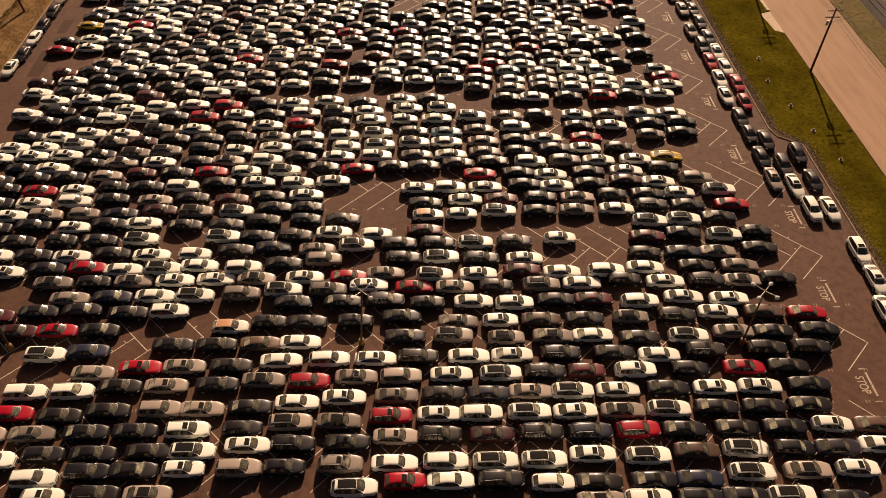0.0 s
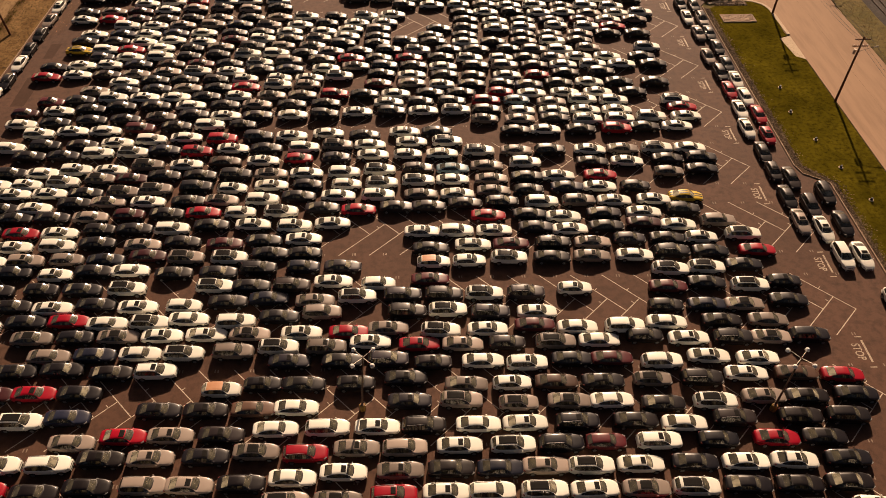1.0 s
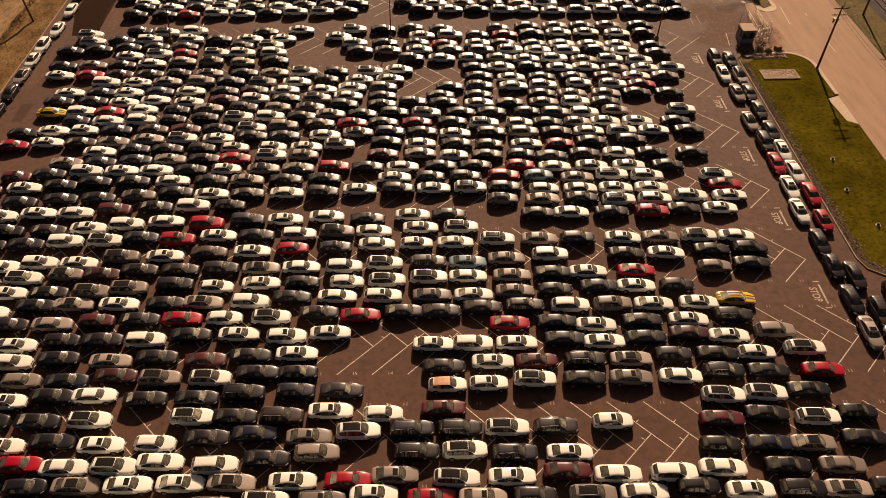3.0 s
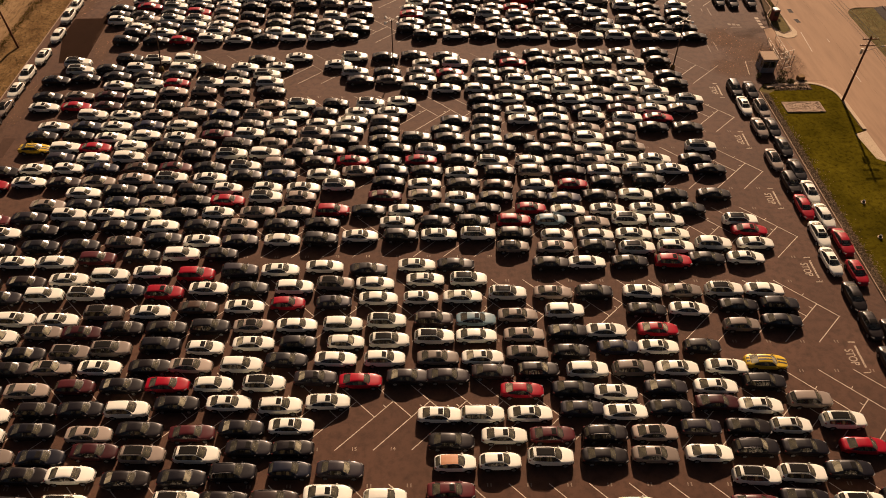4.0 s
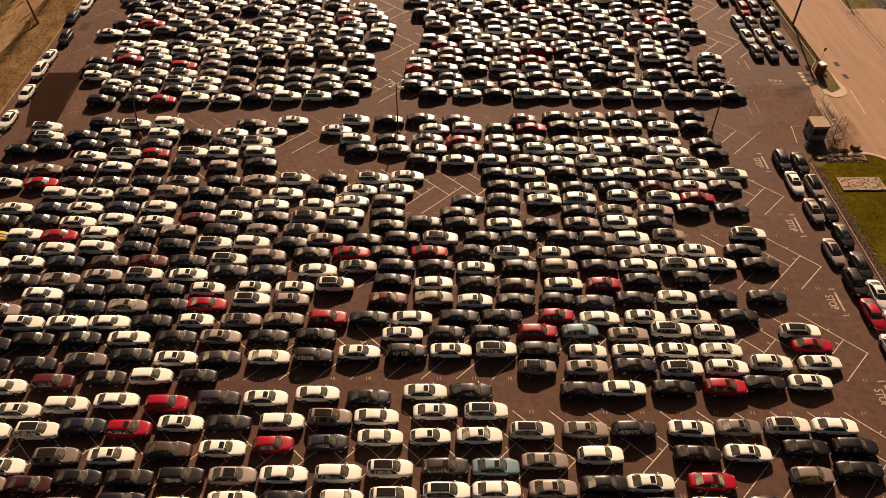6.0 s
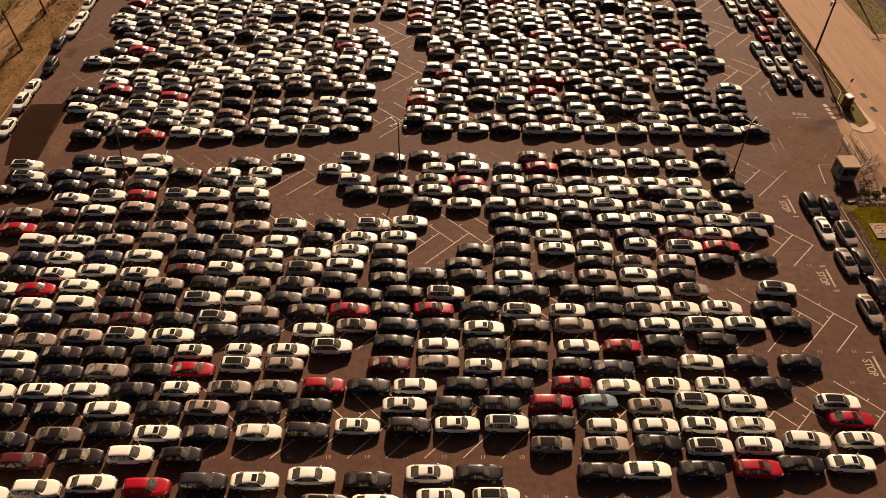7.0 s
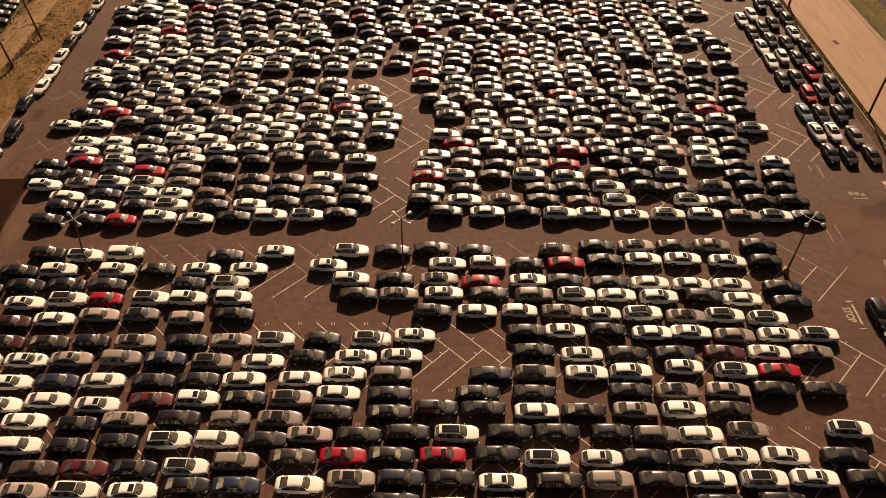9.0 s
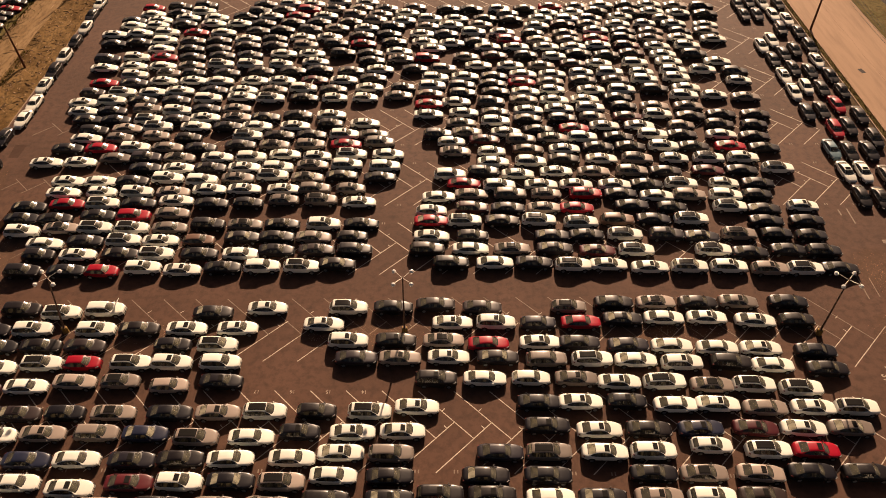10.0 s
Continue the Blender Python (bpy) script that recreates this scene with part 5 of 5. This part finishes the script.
# ---- entrance: booth, gate rails, red box, planting ----
def booth(x0, x1, y0, y1):
    """A dark guard booth with windows on all sides and an overhanging flat roof."""
    root = new("guard_booth")
    cx, cy = (x0 + x1) / 2, (y0 + y1) / 2
    root.matrix_world = pose(cx, cy, 0)
    a, b, h = (x1 - x0) / 2, (y1 - y0) / 2, 2.4
    bm = bmesh.new()
    box(bm, -a, a, -b, b, 0.0, 0.95)
    box(bm, -a, a, -b, b, 2.1, h)
    for sx in (-a, a - 0.12):
        for sy in (-b, b - 0.12):
            box(bm, sx, sx + 0.12, sy, sy + 0.12, 0.95, 2.1)
    part("wall", bm, M_BOOTH, root, "dark panelled wall")
    bm = bmesh.new()
    box(bm, -a - 0.12, a + 0.12, -b - 0.15, b + 0.15, h, h + 0.14)
    box(bm, -a - 0.05, a + 0.05, -b - 0.08, b + 0.08, h + 0.14, h + 0.18)
    part("roof", bm, M_BOOTH_ROOF, root, "flat tan roof")
    for i, (wx0, wx1, wy0, wy1) in enumerate(((-a + 0.14, a - 0.14, -b + 0.03, -b + 0.05), (-a + 0.14, a - 0.14, b - 0.05, b - 0.03), (-a + 0.03, -a + 0.05, -b + 0.14, b - 0.14), (a - 0.05, a - 0.03, -b + 0.14, b - 0.14))):
        bm = bmesh.new()
        box(bm, wx0, wx1, wy0, wy1, 0.96, 2.09)
        w = part("window", bm, M_GLASS, root)
        bm = bmesh.new()
        if i < 2:
            box(bm, -0.03, 0.03, wy0 - 0.02, wy1 + 0.02, 0.96, 2.09)
        else:
            box(bm, wx0 - 0.02, wx1 + 0.02, -0.03, 0.03, 0.96, 2.09)
        part("mullion", bm, M_BOOTH, w)
    bm = bmesh.new()
    box(bm, -a - 0.03, -a - 0.002, -0.45, 0.4, 0.05, 2.0)
    door = part("door", bm, M_BOOTH, root)
    bm = bmesh.new()
    box(bm, -a - 0.09, -a - 0.032, 0.25, 0.32, 1.0, 1.06)
    part("handle", bm, M_GALV, door)
    bm = bmesh.new()
    tube(bm, (-a, b, h), (-a + 0.25, b + 0.3, h + 1.9), 0.04, 0.02, 6)
    part("aerial", bm, M_BLACK, root)
    tagged(root, "small dark guard booth with a flat tan roof at the entrance", "booth")


booth(53.85, 56.2, 147.8, 150.4)


def rail_fence(pts, height, label):
    """Posts with two rails along pts."""
    root = new("rail_fence")
    root.matrix_world = pose(pts[0][0], pts[0][1], 0)
    for (xa, ya), (xb, yb) in zip(pts, pts[1:]):
        d = math.hypot(xb - xa, yb - ya)
        n = max(1, round(d / 2.2))
        for i in range(n + 1):
            bm = bmesh.new()
            px, py = xa + (xb - xa) * i / n - pts[0][0], ya + (yb - ya) * i / n - pts[0][1]
            tube(bm, (px, py, -0.02), (px, py, height), 0.045, 0.045, 6)
            part("post", bm, M_GALV, root)
        for z in (height - 0.05, height * 0.5):
            bm = bmesh.new()
            tube(bm, (xa - pts[0][0], ya - pts[0][1], z), (xb - pts[0][0], yb - pts[0][1], z), 0.035, 0.035, 6)
            part("rail", bm, M_GALV, root)
    tagged(root, label, "fence")


rail_fence([(58.2, 150.6), (58.5, 158.0)], 1.1, "pale metal pipe rail between the entrance lanes")
rail_fence([(60.1, 152.0), (60.3, 159.0)], 1.1, "pale metal pipe rail beside the entrance gate")
for x, y in ((58.0, 149.8), (59.2, 150.6), (58.6, 148.6)):
    root = new("gate_frame")
    root.matrix_world = pose(x, y, 0, 0, 0, 20)
    for dx in (-0.9, 0.9):
        bm = bmesh.new()
        tube(bm, (dx, 0, -0.05), (dx, 0, 2.6), 0.05, 0.05, 6)
        part("post", bm, M_GALV, root)
    for z in (0.5, 1.5, 2.55):
        bm = bmesh.new()
        tube(bm, (-0.9, 0, z), (0.9, 0, z), 0.04, 0.04, 6)
        part("bar", bm, M_GALV, root)
    tagged(root, "tall galvanised frame of the open entrance gate", "gate", "gate frames")

# tall dark red box with a white hood, of no known use
root = new("vending_box")
root.matrix_world = pose(62.6, 166.6, 0.06, 0, 0, 8)
bm = bmesh.new()
box(bm, -0.58, 0.58, -0.52, 0.52, 0, 1.95)
part("cabinet", bm, M_REDBOX, root)
bm = bmesh.new()
for i in range(8):
    a0, a1 = math.pi * i / 8, math.pi * (i + 1) / 8
    quad(bm, [(-0.62 * math.cos(a0), -0.58, 1.95 + 0.28 * math.sin(a0)), (-0.62 * math.cos(a1), -0.58, 1.95 + 0.28 * math.sin(a1)), (-0.62 * math.cos(a1), 0.58, 1.95 + 0.28 * math.sin(a1)), (-0.62 * math.cos(a0), 0.58, 1.95 + 0.28 * math.sin(a0))])
for y in (-0.58, 0.58):
    sheet_pts = [(-0.62 * math.cos(math.pi * i / 8), y, 1.95 + 0.28 * math.sin(math.pi * i / 8)) for i in range(9)]
    bm.faces.new([bm.verts.new(p) for p in sheet_pts])
part("hood", bm, M_WHITE, root, "white curved hood")
bm = bmesh.new()
box(bm, -0.4, 0.4, -0.54, -0.522, 0.9, 1.7)
part("panel", bm, M_BLACK, root)
tagged(root, "dark red box with a white curved hood on the grass island", "box")

for x, y, a in ((67.0, 166.0, 8), (67.1, 170.0, 0), (68.6, 208.0, 12)):
    root = new("drain_cover")
    root.matrix_world = pose(x, y, 0.0, 0, 0, a)
    bm = bmesh.new()
    box(bm, -0.36, 0.36, -0.7, 0.7, -0.02, 0.012)
    part("grate", bm, M_BALLAST, root)
    bm = bmesh.new()
    for sx in (-0.42, 0.36):
        box(bm, sx, sx + 0.06, -0.76, 0.76, -0.02, 0.016)
    part("rim", bm, M_STEEL, root)
    tagged(root, "dark iron drain cover in the pale road", "drain cover", "drain covers")

root = new("road_sign")
root.matrix_world = pose(64.3, 170.6, 0.05, 0, 0, 25)
bm = bmesh.new()
tube(bm, (0, 0, -0.05), (0.12, 0, 2.5), 0.035, 0.03, 6)
part("post", bm, M_GALV, root)
bm = bmesh.new()
box(bm, -0.18, 0.42, -0.05, -0.03, 2.2, 2.8)
part("plate", bm, M_STEEL, root, "dark back of a square sign plate")
tagged(root, "small square road sign on a thin post by the kerb", "sign")

root = new("timber_crate")
root.matrix_world = pose(59.9, 145.5, 0.0, 0, 0, 12)
for i in range(3):
    bm = bmesh.new()
    box(bm, -0.55, 0.55, -0.4, 0.4, 0.02 + 0.24 * i, 0.24 + 0.24 * i)
    part("board", bm, M_TRACK, root)
tagged(root, "low brown timber crate beside the rubble at the entrance", "crate")

# the pale stone bed in the lawn: a low stone edge filled with broken stone
root = new("stone_bed")
root.matrix_world = pose(57.3, 137.1, 0.05)
for x0, x1, y0, y1 in ((-3.1, 3.1, -1.42, -1.28), (-3.1, 3.1, 1.28, 1.42), (-3.1, -2.96, -1.28, 1.28), (2.96, 3.1, -1.28, 1.28)):
    bm = bmesh.new()
    box(bm, x0, x1, y0, y1, -0.08, 0.19)
    part("edging", bm, M_STONE, root)
bm = bmesh.new()
box(bm, -2.96, 2.96, -1.28, 1.28, -0.08, 0.18)
part("fill", bm, M_STONE, root, "pale gravel filling")
for _ in range(160):
    bm = bmesh.new()
    cx, cy, r, n = rng.uniform(-2.95, 2.95), rng.uniform(-1.3, 1.3), rng.uniform(0.10, 0.20), rng.choice((5, 6, 7))
    pts = [(cx + r * rng.uniform(0.8, 1.2) * math.cos(t * math.tau / n), cy + r * rng.uniform(0.7, 1.1) * math.sin(t * math.tau / n)) for t in range(n)]
    lo = [bm.verts.new((px, py, 0.15)) for px, py in pts]
    hi = [bm.verts.new((cx + (px - cx) * 0.7, cy + (py - cy) * 0.7, 0.2 + r * rng.uniform(0.05, 0.4))) for px, py in pts]
    bm.faces.new(hi)
    for t in range(n):
        bm.faces.new((lo[t], lo[(t + 1) % n], hi[(t + 1) % n], hi[t]))
    part("stone", bm, M_STONE, root)
tagged(root, "oblong raised bed of pale broken stones in the lawn", "stone bed")


def shrub(x, y, r, h, z=0.0):
    """Bare twigs with ragged clumps of small leaves."""
    root = new("shrub")
    root.matrix_world = pose(x, y, z)
    bm = bmesh.new()
    for k in range(9):
        a, e = rng.uniform(0, math.tau), rng.uniform(0.35, 1.0)
        tube(bm, (0, 0, -0.05), (r * 0.8 * e * math.cos(a), r * 0.8 * e * math.sin(a), h * rng.uniform(0.6, 1.0)), 0.03, 0.012, 5)
    part("twigs", bm, M_WOOD, root)
    bm = bmesh.new()
    for k in range(260):
        a, e, zz = rng.uniform(0, math.tau), math.sqrt(rng.random()) * r, rng.uniform(0.15, 1.0) * h
        p = Vector((e * math.cos(a) * (1.1 - 0.4 * zz / h), e * math.sin(a) * (1.1 - 0.4 * zz / h), zz))
        q = Euler((rng.uniform(0, 6), rng.uniform(0, 6), rng.uniform(0, 6))).to_matrix()
        s = rng.uniform(0.06, 0.14)
        quad(bm, [p + q @ Vector(v) for v in ((-s, 0, 0), (0, -s * 0.5, 0), (s, 0, 0), (0, s * 0.5, 0))])
    part("leaves", bm, M_LEAF, root)
    tagged(root, "ragged dark olive shrub beside the guard booth", "shrub", "entrance shrubs")


for x, y, r, h in ((57.0, 146.3, 1.0, 1.3), (56.2, 144.6, 0.9, 1.0), (57.8, 144.4, 0.7, 0.7), (53.0, 146.2, 0.5, 0.9)):
    shrub(x, y, r, h)

for i in range(80):
    bm = bmesh.new()
    r = rng.uniform(0.10, 0.27)
    bmesh.ops.create_icosphere(bm, subdivisions=1, radius=r)
    for v in bm.verts:
        v.co *= rng.uniform(0.75, 1.15)
        v.co.z *= 0.6
    tagged(finish("boulder", bm, M_STONE), "pale weathered boulder among the entrance shrubs", "boulder", "entrance boulders").matrix_world = pose(rng.uniform(55.0, 60.6), rng.uniform(142.5, 144.9), r * 0.3 + 0.05, 0, 0, rng.uniform(0, 360))

for x, y in ((56.2, 106.8), (57.4, 99.5), (58.5, 92.8), (59.8, 85.6), (57.0, 113.8)):
    root = new("ground_light")
    root.matrix_world = pose(x, y, 0.06)
    bm = bmesh.new()
    tube(bm, (0, 0, -0.05), (0, 0, 0.08), 0.36, 0.34, 10)
    part("footing", bm, M_CONCRETE, root)
    bm = bmesh.new()
    tube(bm, (0, 0, 0.08), (0, 0, 0.42), 0.2, 0.16, 10)
    part("lantern", bm, M_BLACK, root)
    tagged(root, "small black ground light on a pale footing in the lawn", "ground light", "lawn lights")


# ---- grass tufts and scrub ----
def tufts(name, n, spot, size, mat, label, category):
    verts, faces = [], []
    for _ in range(n):
        x, y, z = spot()
        a, s = rng.uniform(0, math.tau), size * rng.uniform(0.5, 1.5)
        for k in range(3):
            b = a + k * 2.1
            dx, dy = math.cos(b) * s * 0.5, math.sin(b) * s * 0.5
            i = len(verts)
            verts += [(x - dy * 0.3, y + dx * 0.3, z), (x + dy * 0.3, y - dx * 0.3, z), (x + dx, y + dy, z + s)]
            faces.append((i, i + 1, i + 2))
    me = bpy.data.meshes.new(name)
    me.from_pydata(verts, [], faces)
    me.materials.append(mat)
    tagged(new(name, me), label, category, kind="stuff")


tufts("grass", 16000, lambda: (rng.uniform(53.4, 64.3), rng.uniform(58, 134), 0.055), 0.055, M_BLADE, "short olive grass blades of the lawn", "grass")
tufts("grass", 5000, lambda: (rng.uniform(78.1, 83.6), rng.choice((rng.uniform(80, SIDE_S), rng.uniform(SIDE_N, 250))), -0.05), 0.16, M_SCRUB, "rough grass tufts across the road", "grass")


def rubble_spot():
    x, y = rng.uniform(-79.2, -73.6), rng.uniform(196, 262)
    return x, y, bank(x, y) - 0.03


def bank_spot():
    x, y = rng.uniform(-79.2, -73.6), rng.uniform(95, 260)
    return x, y, bank(x, y) - 0.03


def lumps(name, n, spot, size, mat, label, category):
    """Many small broken lumps, each a crooked six-cornered piece."""
    verts, faces = [], []
    for _ in range(n):
        x, y, z = spot()
        r = size * rng.uniform(0.35, 1.0) ** 2 + 0.05
        i, a = len(verts), rng.uniform(0, math.tau)
        for k in range(4):
            b, e = a + k * 1.57, r * rng.uniform(0.7, 1.3)
            verts.append((x + e * math.cos(b), y + e * math.sin(b), z))
        verts += [(x + r * rng.uniform(-0.3, 0.3), y + r * 0.3, z + r * rng.uniform(0.4, 0.9)), (x, y - r * 0.3, z + r * rng.uniform(0.3, 0.8))]
        faces += [(i, i + 1, i + 4), (i + 1, i + 2, i + 4), (i + 2, i + 5, i + 4), (i + 2, i + 3, i + 5), (i + 3, i, i + 5), (i, i + 4, i + 5)]
    me = bpy.data.meshes.new(name)
    me.from_pydata(verts, [], faces)
    me.materials.append(mat)
    tagged(new(name, me), label, category, kind="stuff")


def sticks(name, n, spot, length, mat, label, category):
    """Fallen branches: thin three-sided bars lying on the ground."""
    verts, faces = [], []
    for _ in range(n):
        x, y, z = spot()
        a, d, w = rng.gauss(1.0, 0.7), length * rng.uniform(0.3, 1.0), rng.uniform(0.03, 0.07)
        c, e, i = math.cos(a), math.sin(a), len(verts)
        for s in (-0.5, 0.5):
            px, py = x + c * d * s, y + e * d * s
            verts += [(px - e * w, py + c * w, z), (px + e * w, py - c * w, z), (px, py, z + 1.5 * w)]
        faces += [(i, i + 1, i + 4, i + 3), (i + 1, i + 2, i + 5, i + 4), (i + 2, i, i + 3, i + 5), (i, i + 2, i + 1), (i + 3, i + 4, i + 5)]
    me = bpy.data.meshes.new(name)
    me.from_pydata(verts, [], faces)
    me.materials.append(mat)
    tagged(new(name, me), label, category, kind="stuff")


def foot_spot():
    x, y = -73.5 - abs(rng.gauss(0, 1.3)), rng.uniform(95, 275)
    return x, y, bank(x, y) - 0.03


def ridge_spot():
    x, y = rng.gauss(-78.6, 0.45), rng.uniform(120, 215)
    return x, y, bank(x, y) - 0.04


def crest_spot():
    x, y = rng.gauss(-79.0, 0.9), rng.uniform(95, 275)
    return x, y, (bank(x, y) if x > -79.4 else 0.95) - 0.03


tufts("scrub", 900, bank_spot, 0.14, M_BRUSH, "low dry brown brush on the bank", "scrub")
tufts("scrub", 7000, bank_spot, 0.09, M_STRAW, "straw-coloured dry grass on the bank", "scrub")
lumps("rubble", 700, rubble_spot, 0.24, M_RUBBLE, "broken brown rubble strewn on the bank", "rubble")
lumps("rubble", 260, foot_spot, 0.16, M_RUBBLE, "dark rubble at the foot of the bank", "rubble")
lumps("rubble", 260, crest_spot, 0.18, M_RUBBLE, "loose earth clods along the track", "rubble")
tufts("scrub", 2600, ridge_spot, 0.22, M_BLADE, "dark olive weeds along the edge of the bank", "scrub")
sticks("branches", 150, rubble_spot, 1.3, M_STICK, "fallen pale branches on the bank", "branches")
sticks("branches", 45, lambda: (rng.uniform(-86.5, -80.5), rng.uniform(205, 250), 0.95), 3.2, M_STICK, "pale cut branches beside the dirt track", "branches")
tufts("scrub", 3500, lambda: (rng.gauss(-85.6, 1.4), rng.uniform(120, 280), 0.75), 0.35, M_BLADE, "rough olive weeds at the yard's edge", "scrub")
tufts("scrub", 4000, lambda: (rng.uniform(-110, -85.8), rng.uniform(100, 300), 0.5), 0.4, M_BRUSH, "dry brown scrub beyond the track", "scrub")


def strip_spot():
    """On the pebble strip beside the kerb, thinning out over the lawn's edge."""
    y = rng.uniform(60, 141)
    x0 = KERB_E + 0.25 if y > 93.5 else KERB_E_NEAR + 0.25 if y < 89.5 else KERB_E + 0.25 + (93.5 - y) / 4.0 * 3.6
    return x0 + abs(rng.gauss(0, 0.75)), y, 0.05


lumps("pebbles", 5200, strip_spot, 0.10, M_PEBBLE, "dark and pale pebbles along the kerb", "gravel")
lumps("rubble", 1300, lambda: (rng.uniform(54.6, 60.8), rng.uniform(142.2, 145.1), 0.05), 0.16, M_PEBBLE, "broken pale and dark stones beside the booth", "rubble")
tufts("grass", 6000, lambda: (rng.uniform(KERB_E_FAR + 0.2, ROAD_W - 0.1), rng.uniform(170, 300), 0.05), 0.16, M_STRAW, "dry olive grass between kerb and road", "grass")


def crack(x, y0, y1, width, label):
    """A tarred seam that wanders along the road."""
    bm = bmesh.new()
    rows = []
    for i in range(int((y1 - y0) / 1.5) + 1):
        y = y0 + 1.5 * i
        px = x + 0.35 * noise.noise((x, y * 0.13, 2)) + 0.12 * noise.noise((x, y * 0.7, 8))
        w = width * (0.6 + 0.5 * noise.noise((x, y * 0.4, 5)))
        rows.append((bm.verts.new((px - w, y, 0.003)), bm.verts.new((px + w, y, 0.003))))
    for a, b in zip(rows, rows[1:]):
        bm.faces.new((a[0], a[1], b[1], b[0]))
    tagged(finish("seam", bm, M_SEAM), label, "road seam", "road seams", "structure")


for x, y0, y1, w in ((71.2, 60, 320, 0.04), (76.9, 60, 320, 0.05)):
    crack(x, y0, y1, w, "thin dark tarred seam along the pale road")
